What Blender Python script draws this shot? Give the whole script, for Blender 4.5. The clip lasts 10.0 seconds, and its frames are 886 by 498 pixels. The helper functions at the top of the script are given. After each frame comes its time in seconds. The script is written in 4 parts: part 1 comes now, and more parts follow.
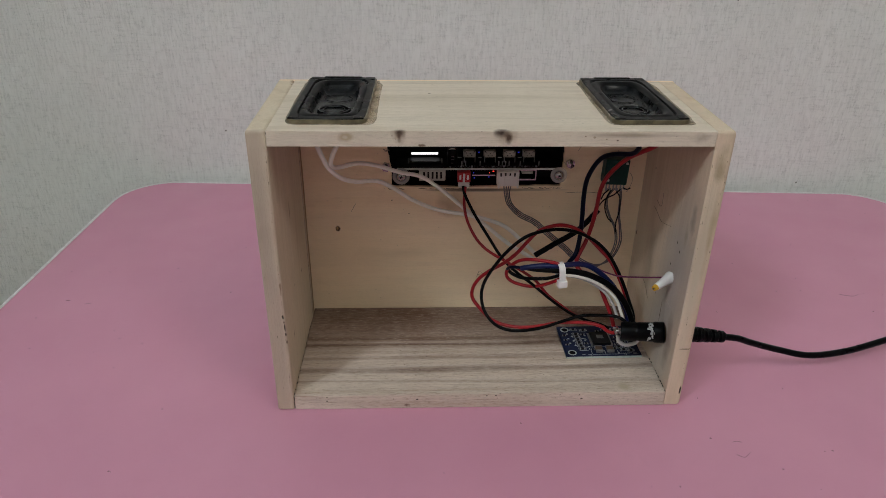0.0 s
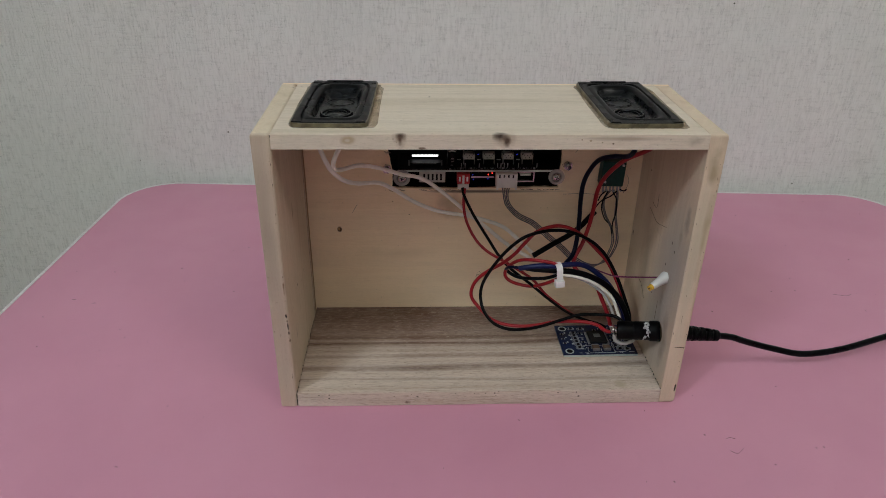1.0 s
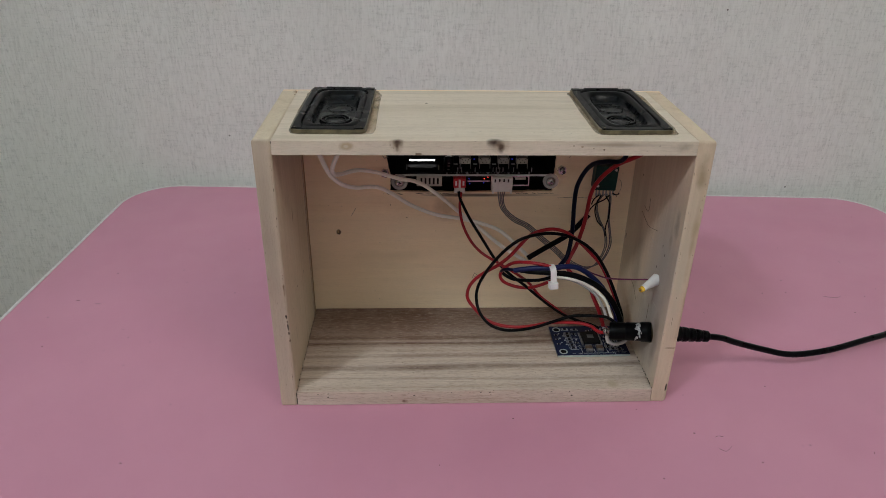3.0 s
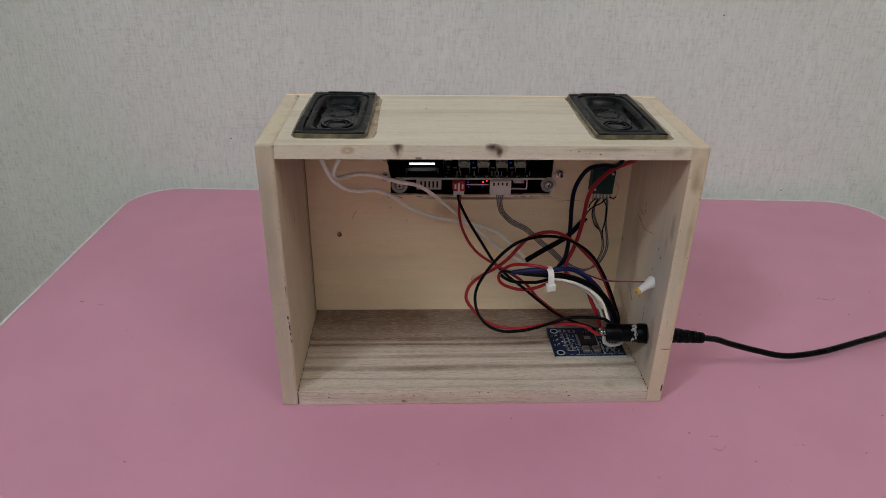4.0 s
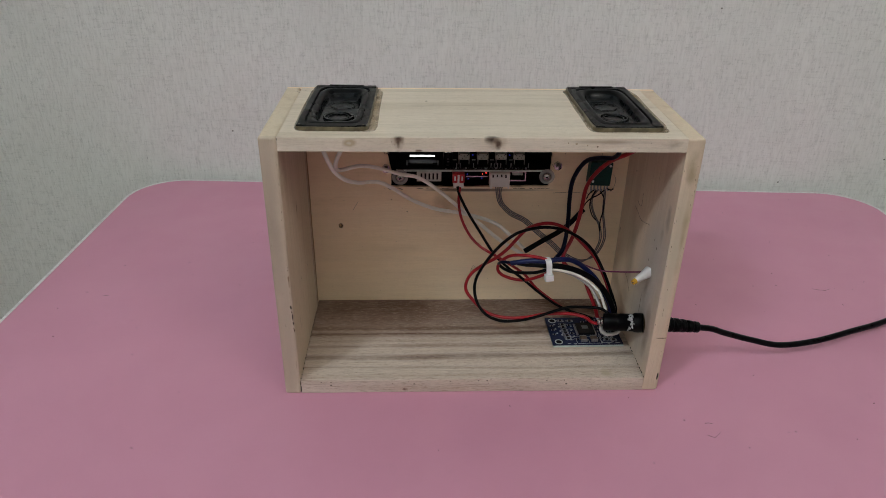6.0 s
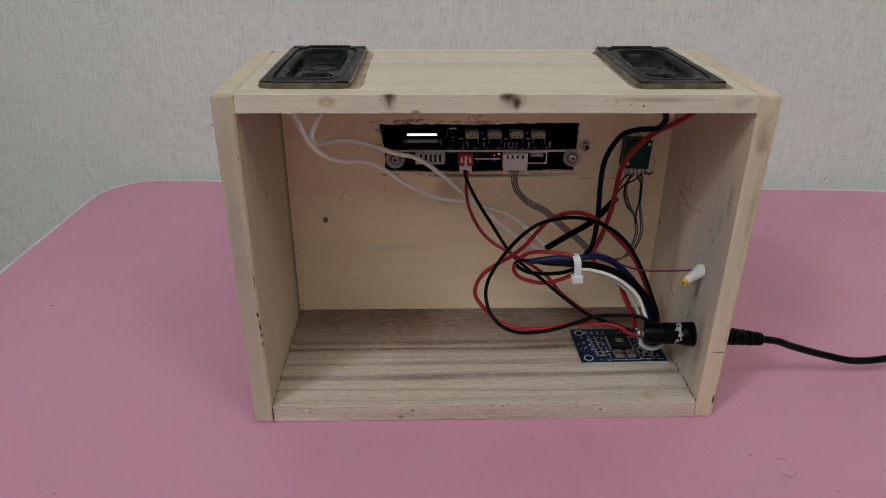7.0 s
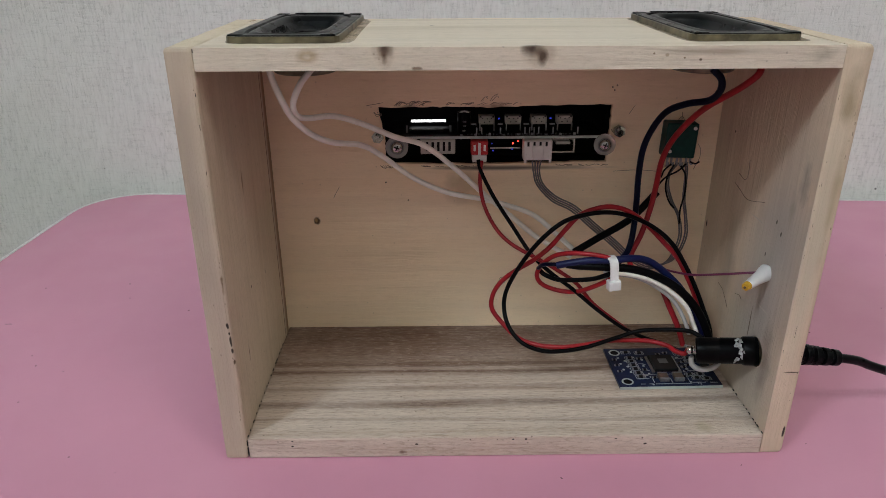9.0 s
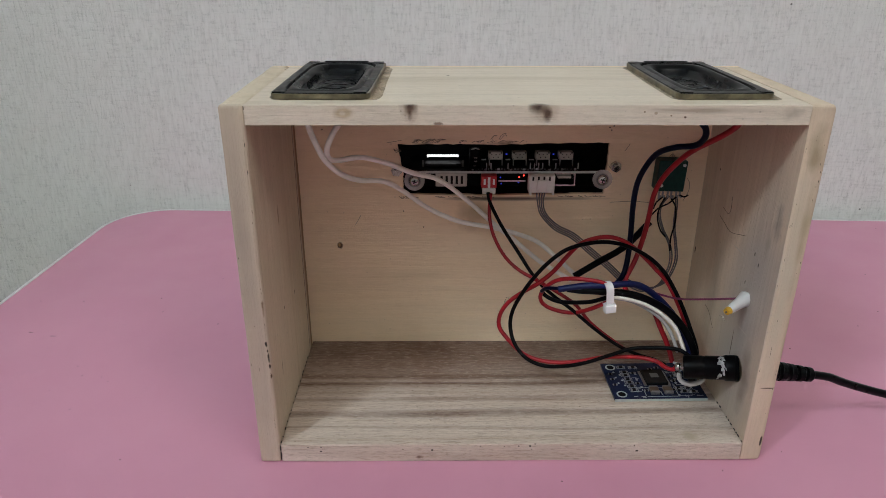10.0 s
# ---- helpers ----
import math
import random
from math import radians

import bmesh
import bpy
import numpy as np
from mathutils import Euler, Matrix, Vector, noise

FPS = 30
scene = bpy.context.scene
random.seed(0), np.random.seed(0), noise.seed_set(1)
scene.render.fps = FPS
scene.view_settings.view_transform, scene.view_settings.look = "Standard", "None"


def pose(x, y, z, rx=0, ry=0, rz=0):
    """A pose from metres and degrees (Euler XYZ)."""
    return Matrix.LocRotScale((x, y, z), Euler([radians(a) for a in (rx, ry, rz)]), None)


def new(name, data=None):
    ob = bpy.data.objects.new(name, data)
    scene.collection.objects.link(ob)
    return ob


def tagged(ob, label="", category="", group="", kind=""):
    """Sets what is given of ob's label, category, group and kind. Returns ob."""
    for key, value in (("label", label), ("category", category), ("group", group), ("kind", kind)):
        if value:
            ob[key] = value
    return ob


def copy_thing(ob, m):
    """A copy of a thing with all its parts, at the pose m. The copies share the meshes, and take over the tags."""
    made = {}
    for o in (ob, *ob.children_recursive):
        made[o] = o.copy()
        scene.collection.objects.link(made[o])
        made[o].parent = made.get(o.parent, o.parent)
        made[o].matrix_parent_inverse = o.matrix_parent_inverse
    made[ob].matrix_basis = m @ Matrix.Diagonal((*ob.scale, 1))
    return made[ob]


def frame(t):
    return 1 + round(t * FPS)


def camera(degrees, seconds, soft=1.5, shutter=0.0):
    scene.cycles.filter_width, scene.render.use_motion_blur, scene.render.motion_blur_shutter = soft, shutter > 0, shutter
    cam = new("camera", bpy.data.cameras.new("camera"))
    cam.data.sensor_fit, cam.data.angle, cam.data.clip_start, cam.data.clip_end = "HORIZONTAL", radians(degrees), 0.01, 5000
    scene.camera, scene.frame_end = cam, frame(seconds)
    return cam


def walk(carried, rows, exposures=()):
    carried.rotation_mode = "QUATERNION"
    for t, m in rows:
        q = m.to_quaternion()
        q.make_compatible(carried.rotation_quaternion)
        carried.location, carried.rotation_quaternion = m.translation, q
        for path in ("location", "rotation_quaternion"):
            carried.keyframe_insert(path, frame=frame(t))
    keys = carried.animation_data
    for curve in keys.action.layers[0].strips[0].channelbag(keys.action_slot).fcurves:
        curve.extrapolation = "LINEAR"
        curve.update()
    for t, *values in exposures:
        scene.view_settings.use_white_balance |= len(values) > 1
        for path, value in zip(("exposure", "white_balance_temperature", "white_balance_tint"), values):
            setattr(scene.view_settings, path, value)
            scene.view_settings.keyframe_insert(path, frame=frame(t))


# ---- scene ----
cam = camera(64.30, 10.0, soft=0.7)
# seconds, eye (m), yaw, pitch, roll (degrees)
ROWS = [
    (0, 0.08267, -0.32731, 0.27808, -2.334, -27.724, 0.799),
    (0.5, 0.08368, -0.32880, 0.27860, -2.369, -27.817, 0.917),
    (1, 0.08237, -0.33468, 0.28238, -2.351, -27.741, 0.830),
    (1.5, 0.08455, -0.33599, 0.28246, -2.454, -27.661, 0.796),
    (2, 0.08582, -0.33811, 0.28433, -2.474, -27.636, 0.866),
    (2.5, 0.08534, -0.34045, 0.28659, -2.246, -27.606, 0.952),
    (2.7, 0.08427, -0.34122, 0.28698, -2.329, -27.661, 0.881),
    (3.8, 0.08438, -0.34995, 0.29135, -2.372, -27.510, 0.983),
    (4, 0.08398, -0.34969, 0.29145, -2.402, -27.481, 1.028),
    (4.5, 0.08288, -0.34964, 0.29126, -2.431, -27.627, 1.132),
    (5, 0.08367, -0.35173, 0.29326, -2.402, -28.036, 1.139),
    (5.2, 0.08315, -0.35433, 0.29382, -2.467, -28.152, 1.095),
    (6.3, 0.08471, -0.35676, 0.29427, -2.313, -28.118, 0.916),
    (6.5, 0.08776, -0.33725, 0.28457, -1.951, -28.301, 0.598),
    (6.8, 0.08906, -0.30769, 0.25869, -1.985, -27.999, 0.474),
    (7, 0.08769, -0.29002, 0.24277, -1.832, -26.388, 0.484),
    (7.2, 0.08734, -0.27771, 0.23669, -1.712, -24.410, 0.748),
    (7.5, 0.08840, -0.26704, 0.21940, -0.871, -22.988, 0.076),
    (8, 0.08588, -0.25206, 0.20384, -0.760, -22.572, 0.062),
    (8.5, 0.09429, -0.24027, 0.20372, -0.759, -22.915, -0.150),
    (9, 0.09102, -0.24311, 0.20165, -0.593, -23.413, -0.229),
    (9.5, 0.08599, -0.25665, 0.21392, -0.521, -23.358, 0.185),
    (10, 0.08435, -0.27090, 0.22628, -0.552, -23.237, 0.110),
]
walk(cam, [(t, pose(x, y, z, 0, 0, yaw) @ pose(0, 0, 0, 90 + pitch, 0, 0) @ pose(0, 0, 0, 0, 0, roll)) for t, x, y, z, yaw, pitch, roll in ROWS],
     [(0, 0.04, 6500, 10), (7.4, 0.04, 6500, 10), (7.9, 0.26, 6450, 10), (8.8, 0.27, 6400, 10), (9.5, 0.32, 6300, 10), (10, 0.28, 6300, 10)])
# ---- end of path ----

# ---- light ----
world = bpy.data.worlds.new("world")
scene.world = world
world.use_nodes = True
world.node_tree.nodes["Background"].inputs[0].default_value = (0.8, 0.9, 1.0, 1)
world.node_tree.nodes["Background"].inputs[1].default_value = 0.05

TURN = -2.8          # the table and the room stand a little askew to the box
ROOM = pose(0, 0, 0, 0, 0, TURN)
# two ceiling lamps: place in the room, radius, watts, colour
LAMPS = [((-1.033, -1.192, 1.80), 0.13, 38.8, (0.88, 1.0, 1.085)),
         ((1.02, -0.95, 1.80), 0.30, 17.6, (1.02, 0.995, 0.92))]
for at, size, watts, tint in LAMPS:
    lamp_data = bpy.data.lights.new("ceiling_light", "POINT")
    lamp_data.shadow_soft_size, lamp_data.energy, lamp_data.color = size, watts, tint
    new("ceiling_light", lamp_data).matrix_world = Matrix.Translation(ROOM @ Vector(at))


# ---- node helpers ----
class Nodes:
    def __init__(self, name):
        self.mat = bpy.data.materials.new(name)
        self.mat.use_nodes = True
        self.t = self.mat.node_tree
        self.bsdf = self.t.nodes["Principled BSDF"]

    def node(self, kind, **inputs):
        n = self.t.nodes.new(kind)
        for k, v in inputs.items():
            self.put(n.inputs[k.replace("_", " ")], v)
        return n

    def put(self, socket, v):
        if isinstance(v, bpy.types.NodeSocket):
            self.t.links.new(v, socket)
        else:
            socket.default_value = v

    def place(self, scale=(1, 1, 1), shift=(0, 0, 0)):
        g = self.t.nodes.new("ShaderNodeNewGeometry")
        m = self.t.nodes.new("ShaderNodeMapping")
        m.inputs["Scale"].default_value, m.inputs["Location"].default_value = scale, shift
        self.t.links.new(g.outputs["Position"], m.inputs["Vector"])
        return m.outputs["Vector"]

    def noise(self, scale, detail=3.0, rough=0.55, stretch=(1, 1, 1), shift=(0, 0, 0), distortion=0.0):
        n = self.node("ShaderNodeTexNoise", Vector=self.place(stretch, shift), Scale=scale, Detail=detail, Roughness=rough, Distortion=distortion)
        return n.outputs["Fac"]

    def ramp(self, fac, stops):
        n = self.t.nodes.new("ShaderNodeValToRGB")
        e = n.color_ramp.elements
        while len(e) < len(stops):
            e.new(0.5)
        for el, (p, c) in zip(e, stops):
            el.position = p
            el.color = (*c, 1) if len(c) == 3 else c
        self.t.links.new(fac, n.inputs["Fac"])
        return n.outputs["Color"]

    def grey(self, fac, a, b, lo=0.0, hi=1.0):
        n = self.node("ShaderNodeMapRange", Value=fac, From_Min=a, From_Max=b, To_Min=lo, To_Max=hi)
        return n.outputs["Result"]

    def math(self, op, a, b=0.0):
        n = self.t.nodes.new("ShaderNodeMath")
        n.operation = op
        self.put(n.inputs[0], a)
        self.put(n.inputs[1], b)
        return n.outputs[0]

    def mix(self, fac, a, b, how="MIX"):
        n = self.t.nodes.new("ShaderNodeMix")
        n.data_type, n.blend_type = "RGBA", how
        self.put(n.inputs["Factor"], fac)
        for s, v in ((n.inputs[6], a), (n.inputs[7], b)):
            self.put(s, (*v, 1) if isinstance(v, tuple) and len(v) == 3 else v)
        return n.outputs[2]

    def bump(self, height, strength, distance):
        n = self.node("ShaderNodeBump", Height=height, Strength=strength, Distance=distance)
        self.put(self.bsdf.inputs["Normal"], n.outputs["Normal"])

    def done(self, colour, rough=0.5, metal=0.0, spec=0.5):
        b = self.bsdf.inputs
        self.put(b["Base Color"], (*colour, 1) if isinstance(colour, tuple) and len(colour) == 3 else colour)
        self.put(b["Roughness"], rough)
        self.put(b["Metallic"], metal)
        self.put(b["Specular IOR Level"], spec)
        return self.mat

    def spot(self, colour, at, size, tint, soft=0.5, ragged=0.35):
        """A stain, knot or tinted patch of its own shape: at and size in mm."""
        p = self.place(tuple(1000.0 / s for s in size), tuple(-a / s for a, s in zip(at, size)))
        d = self.node("ShaderNodeVectorMath", Vector=p)
        d.operation = "LENGTH"
        edge = self.math("ADD", d.outputs["Value"], self.grey(self.noise(700 / max(size), 3), 0.3, 0.7, -ragged, ragged))
        return self.mix(self.grey(edge, 1.0, 1.0 - soft, 0.0, 1.0), colour, tint)


def plain(name, colour, rough=0.5, metal=0.0, spec=0.5, vary=0.12, scale=300, bump=0.0):
    n = Nodes(name)
    f = n.noise(scale, 4)
    dark = tuple(c * (1 - vary) for c in colour)
    light = tuple(min(1, c * (1 + vary)) for c in colour)
    c = n.ramp(f, [(0.3, dark), (0.7, light)])
    if bump:
        n.bump(f, 0.5, bump)
    return n.done(c, n.grey(n.noise(scale * 0.4, 3), 0.3, 0.7, max(0.02, rough - 0.06), rough + 0.06), metal, spec)


def wood(name, pale, tan, brown, along, spots=(), seed=0.0, bands=(), plainer=1.0, fibre=0.3):
    """Soft pale sawn wood; along: the axis of the grain. bands: darker streaks across y, heartwood and painted shade
    (centre, half width, strength).
    """
    n = Nodes(name)
    st = [1.0, 1.0, 1.0]
    st["xyz".index(along)] = 0.06
    st = tuple(st)
    sh = (seed, seed * 0.7, seed * 1.3)
    broad = n.noise(70, 3, 0.55, st, sh, 0.6)
    grain = n.noise(420, 4, 0.6, st, sh, 0.3)
    c = n.ramp(broad, [(0.28, tan), (0.5, pale), (0.72, tuple(p * 0.93 for p in pale))])
    c = n.mix(n.grey(grain, 0.45, 0.75, 0.0, 0.55 * min(1.0, plainer * 1.2)), c, tan)
    streak = n.noise(900, 2, 0.5, tuple(0.035 if s < 1 else 1.0 for s in st), sh)
    c = n.mix(n.grey(streak, 0.6, 0.7, 0.0, 0.5 * plainer), c, brown)
    fine = n.noise(1700, 3, 0.7, tuple(0.05 if k < 1 else 1.0 for k in st), sh)
    c = n.mix(n.grey(fine, 0.38, 0.66, 0.0, 0.5 * plainer), c, tuple(p * 0.72 for p in tan))
    pores = n.noise(2600, 2, 0.6, (1, 1, 1), sh)
    c = n.mix(n.grey(pores, 0.52, 0.72, 0.0, 0.45 * plainer), c, tuple(p * 0.6 for p in tan))
    dirt = n.noise(28, 5, 0.65, (1, 1, 1), sh)
    c = n.mix(n.grey(dirt, 0.55, 0.8, 0.0, 0.35 * min(1.0, plainer + 0.1)), c, tuple(p * 0.62 for p in tan))
    smut = n.math("MULTIPLY", n.noise(420, 4, 0.7, (1, 1, 1), sh), n.noise(34, 3, 0.6, (1, 1, 1), sh))
    c = n.mix(n.grey(smut, 0.3, 0.4, 0.0, 0.25 * plainer), c, tuple(p * 0.5 for p in tan))
    fleck = n.node("ShaderNodeTexVoronoi", Vector=n.place(), Scale=150.0, Randomness=1.0)
    c = n.mix(n.grey(fleck.outputs["Distance"], 0.075, 0.05, 0.0, 0.7 * min(1.0, plainer + 0.15)), c, (0.07, 0.045, 0.03))
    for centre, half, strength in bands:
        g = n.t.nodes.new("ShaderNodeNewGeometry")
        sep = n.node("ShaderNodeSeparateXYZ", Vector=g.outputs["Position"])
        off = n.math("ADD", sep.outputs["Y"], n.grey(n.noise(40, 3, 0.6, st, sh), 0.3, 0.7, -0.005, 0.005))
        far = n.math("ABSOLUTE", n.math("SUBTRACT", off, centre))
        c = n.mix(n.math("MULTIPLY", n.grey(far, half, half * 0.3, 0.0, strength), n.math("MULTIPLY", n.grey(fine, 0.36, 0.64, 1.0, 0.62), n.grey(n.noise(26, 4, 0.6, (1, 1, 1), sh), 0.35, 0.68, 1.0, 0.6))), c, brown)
    torn = n.noise(1100, 3, 0.65, tuple(0.22 if k < 1 else 1.0 for k in st), sh, 0.4)
    c = n.mix(n.grey(torn, 0.53, 0.68, 0.0, fibre), c, n.mix(1.0, c, (0.42, 0.36, 0.3), "MULTIPLY"))
    c = n.mix(n.grey(torn, 0.45, 0.3, 0.0, fibre * 0.6), c, (0.78, 0.7, 0.6))
    for at, size, tint, soft, ragged in spots:
        c = n.spot(c, at, size, tint, soft, ragged)
    n.bump(n.math("ADD", n.math("ADD", n.math("ADD", grain, n.math("MULTIPLY", torn, 2.0 * fibre)), n.math("MULTIPLY", fine, 0.5)), n.math("MULTIPLY", broad, 0.6)), 0.6, 0.0007)
    return n.done(c, n.grey(grain, 0.3, 0.7, 0.55, 0.75), 0.0, 0.35)


PALE, TAN, BROWN = (0.70, 0.56, 0.43), (0.6, 0.46, 0.335), (0.22, 0.145, 0.095)
BURN = (0.035, 0.022, 0.015)
WEATHERED_LIT = (0.4, 0.365, 0.33)

wood_top = wood("pale_wood_top", (0.715, 0.615, 0.505), (0.61, 0.51, 0.4), BROWN, "x", [
    ((73.8, 0, 168.2), (4.2, 4, 5.6), (0.3, 0.2, 0.13), 1.0, 0.3), ((74, 0, 169.6), (2.9, 4, 3.6), (0.05, 0.028, 0.018), 0.95, 0.3), ((74, 0, 167.4), (1.3, 4, 3.4), (0.09, 0.05, 0.03), 0.9, 0.4),
    ((125.8, 0, 167.8), (6.4, 4, 5.6), (0.3, 0.2, 0.13), 1.0, 0.3), ((124.2, 0, 169.6), (4.6, 4, 3.4), (0.05, 0.028, 0.018), 0.95, 0.3), ((127.2, 0, 166.8), (2.2, 4, 3.4), (0.08, 0.045, 0.028), 0.95, 0.4),
    ((48, 0, 167), (4.6, 3, 2.8), (0.46, 0.35, 0.23), 0.5, 0.15), ((48, 0, 167), (1.6, 3, 1.2), (0.55, 0.45, 0.33), 0.5, 0.15),
    ((222, 0, 166.5), (7, 3, 3.4), (0.36, 0.29, 0.22), 0.9, 0.4), ((190, 0, 168), (26, 3, 1.4), (0.42, 0.34, 0.26), 0.9, 0.5),
    ((85, 0, 163), (2.6, 3, 0.9), (0.22, 0.15, 0.1), 0.5, 0.4),
    ((165, 0, 167.5), (0.5, 2, 0.45), (0.25, 0.18, 0.12), 0.5, 0.2), ((169.5, 0, 167), (0.9, 2, 0.7), (0.4, 0.31, 0.22), 0.5, 0.2),
    ((175.5, 0, 166), (0.45, 2, 0.4), (0.25, 0.18, 0.12), 0.5, 0.2), ((181, 0, 165.4), (0.6, 2, 0.5), (0.14, 0.09, 0.06), 0.5, 0.2),
    ((89.7, 68.4, 170), (0.9, 0.9, 2), (0.05, 0.03, 0.02), 0.3, 0.2)], 1.7, bands=[(0.022, 0.0012, 0.16), (0.041, 0.001, 0.14), (0.058, 0.0014, 0.2), (0.073, 0.0012, 0.22), (0.081, 0.001, 0.16), (0.09, 0.0018, 0.2)], plainer=0.34, fibre=0.18)
wood_left = wood("pale_wood_side", (0.68, 0.57, 0.43), (0.58, 0.47, 0.335), BROWN, "z", [
    ((4, 0, 85), (9, 3.2, 150), (0.47, 0.375, 0.295), 0.7, 0.5), ((3, 0, 120), (5, 3.2, 40), (0.4, 0.32, 0.25), 0.9, 0.6),
    ((8.6, 0, 64), (0.6, 2, 1.5), BURN, 0.4, 0.4), ((9.1, 0, 57), (0.45, 2, 2.6), BURN, 0.4, 0.5), ((8.9, 0, 60.6), (0.4, 2, 0.8), BURN, 0.4, 0.3), ((9.2, 0, 52.5), (0.5, 2, 1.2), BURN, 0.4, 0.3),
    ((9.4, 0, 47.5), (0.5, 3, 1.7), (0.1, 0.06, 0.03), 0.4, 0.5), ((9, 0, 82), (0.7, 3, 4), (0.2, 0.13, 0.08), 0.5, 0.5),
    ((9.8, 40, 110), (2, 1.4, 8), (0.3, 0.21, 0.13), 0.7, 0.5),
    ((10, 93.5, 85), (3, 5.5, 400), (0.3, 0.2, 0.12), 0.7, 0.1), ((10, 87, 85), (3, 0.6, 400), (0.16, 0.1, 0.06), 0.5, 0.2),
    ((10, 60, 60), (3, 0.5, 1.6), BURN, 0.4, 0.2), ((10, 35, 64), (3, 0.6, 0.9), BURN, 0.4, 0.2), ((10, 20, 40), (3, 0.5, 5), (0.2, 0.14, 0.09), 0.5, 0.2)], 4.1, plainer=0.28, fibre=0.16)
# weathered grey patch, also paints in the cool light on the inner front
wood_right = wood("pale_wood_side_b", (0.69, 0.56, 0.42), (0.58, 0.445, 0.32), BROWN, "z", [
    ((236, 0, 40), (4, 2, 0.45), (0.12, 0.08, 0.05), 0.5, 0.3), ((238.4, 0, 10), (0.7, 2, 3.4), BURN, 0.4, 0.3), ((234, 0, 90), (4.5, 3, 60), (0.56, 0.48, 0.36), 0.9, 0.4),
    ((229.6, 22, 68), (2.5, 36, 76), WEATHERED_LIT, 0.6, 0.3), ((231, 8, 118), (2, 5, 14), (0.3, 0.25, 0.2), 0.8, 0.5), ((229.6, 14, 106), (3, 3, 10), (0.4, 0.34, 0.27), 0.8, 0.4),
    ((229.6, 44, 85), (3, 0.35, 70), (0.36, 0.27, 0.19), 0.8, 0.4), ((229.6, 93, 69.5), (3, 0.8, 2.2), BURN, 0.4, 0.2),
    ((229.6, 23.5, 97), (3, 0.6, 1.2), BURN, 0.4, 0.2), ((229.6, 18.5, 93.5), (3, 0.6, 1.2), BURN, 0.4, 0.2),
    ((229.6, 28, 80.7), (3, 0.5, 1.0), BURN, 0.4, 0.2), ((229.6, 60, 60), (3, 9, 30), (0.4, 0.31, 0.22), 0.9, 0.6), ((229.6, 30, 48), (3, 0.5, 9), (0.12, 0.085, 0.06), 0.5, 0.5), ((229.6, 20, 58), (3, 7, 0.5), (0.5, 0.45, 0.39), 0.8, 0.5), ((229.6, 38, 92), (3, 12, 0.4), (0.5, 0.45, 0.39), 0.8, 0.5), ((229.6, 12, 40), (3, 6, 20), (0.3, 0.24, 0.19), 0.9, 0.6), ((235, 0, 150), (3.5, 3, 14), (0.4, 0.31, 0.2), 0.9, 0.6), ((237, 0, 108), (2, 3, 22), (0.44, 0.35, 0.23), 0.9, 0.6), ((229.6, 76.4, 121.4), (3, 0.6, 0.7), BURN, 0.4, 0.2)], 7.9, plainer=0.16, fibre=0.1)
# heartwood bands; the wide ones at the back also hold painted shade
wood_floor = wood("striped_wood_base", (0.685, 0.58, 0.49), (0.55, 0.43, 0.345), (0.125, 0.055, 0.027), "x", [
    ((207, 6, 8.9), (4.5, 5, 4), (0.46, 0.37, 0.27), 0.8, 0.3), ((76, 0, 1.4), (2.0, 2, 1.2), (0.2, 0.12, 0.09), 0.6, 0.3),
    ((82, 0, 5.5), (0.7, 2, 0.4), BURN, 0.4, 0.3), ((180, 0, 4.5), (0.8, 2, 0.5), BURN, 0.4, 0.3),
    ((29, 0, 5), (0.9, 3, 0.6), BURN, 0.4, 0.4)], 2.9,
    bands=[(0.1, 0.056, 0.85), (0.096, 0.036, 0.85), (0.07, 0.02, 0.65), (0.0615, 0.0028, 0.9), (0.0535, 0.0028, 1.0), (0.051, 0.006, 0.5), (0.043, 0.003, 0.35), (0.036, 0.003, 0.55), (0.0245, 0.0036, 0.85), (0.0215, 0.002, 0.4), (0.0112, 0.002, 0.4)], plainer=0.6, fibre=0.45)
plywood = wood("thin_plywood", (0.93, 0.73, 0.515), (0.89, 0.685, 0.47), (0.64, 0.47, 0.3), "x", [
    ((29.8, 96, 71.2), (1.7, 3, 2.6), (0.1, 0.055, 0.025), 0.4, 0.3), ((29.5, 96, 71.6), (0.9, 3, 1.5), (0.4, 0.24, 0.1), 0.6, 0.3),
    ((78.9, 96, 129.3), (7, 3, 1.8), (0.12, 0.08, 0.05), 0.9, 0.7), ((118.4, 96, 129.7), (12, 3, 2.2), (0.3, 0.2, 0.13), 0.9, 0.7),
    ((121.4, 96, 98.8), (58, 3, 1.3), (0.2, 0.155, 0.115), 0.9, 0.7),
    ((69.8, 96, 52.8), (26, 3, 6), (0.8, 0.62, 0.42), 0.9, 0.5), ((105.2, 96, 90.2), (9, 3, 12), (0.64, 0.48, 0.32), 0.9, 0.5)], 5.3, plainer=0.15, fibre=0.08)

wallpaper = Nodes("linen_wallpaper")
warp = wallpaper.noise(520, 3, 0.6, (1, 1, 0.17))
weft = wallpaper.noise(520, 3, 0.6, (0.17, 0.17, 1), (3, 1, 2))
knots = wallpaper.noise(600, 3, 0.6, (1, 1, 0.8), (7, 2, 5))
patchy = wallpaper.noise(45, 3, 0.6, (1, 1, 0.6))
lines = wallpaper.math("ADD", wallpaper.grey(warp, 0.5, 0.72), wallpaper.math("MULTIPLY", wallpaper.grey(weft, 0.5, 0.72), 0.95))
dots = wallpaper.math("MULTIPLY", wallpaper.grey(knots, 0.54, 0.66), wallpaper.grey(wallpaper.math("ADD", warp, weft), 0.92, 1.12, 0.15, 1.0))
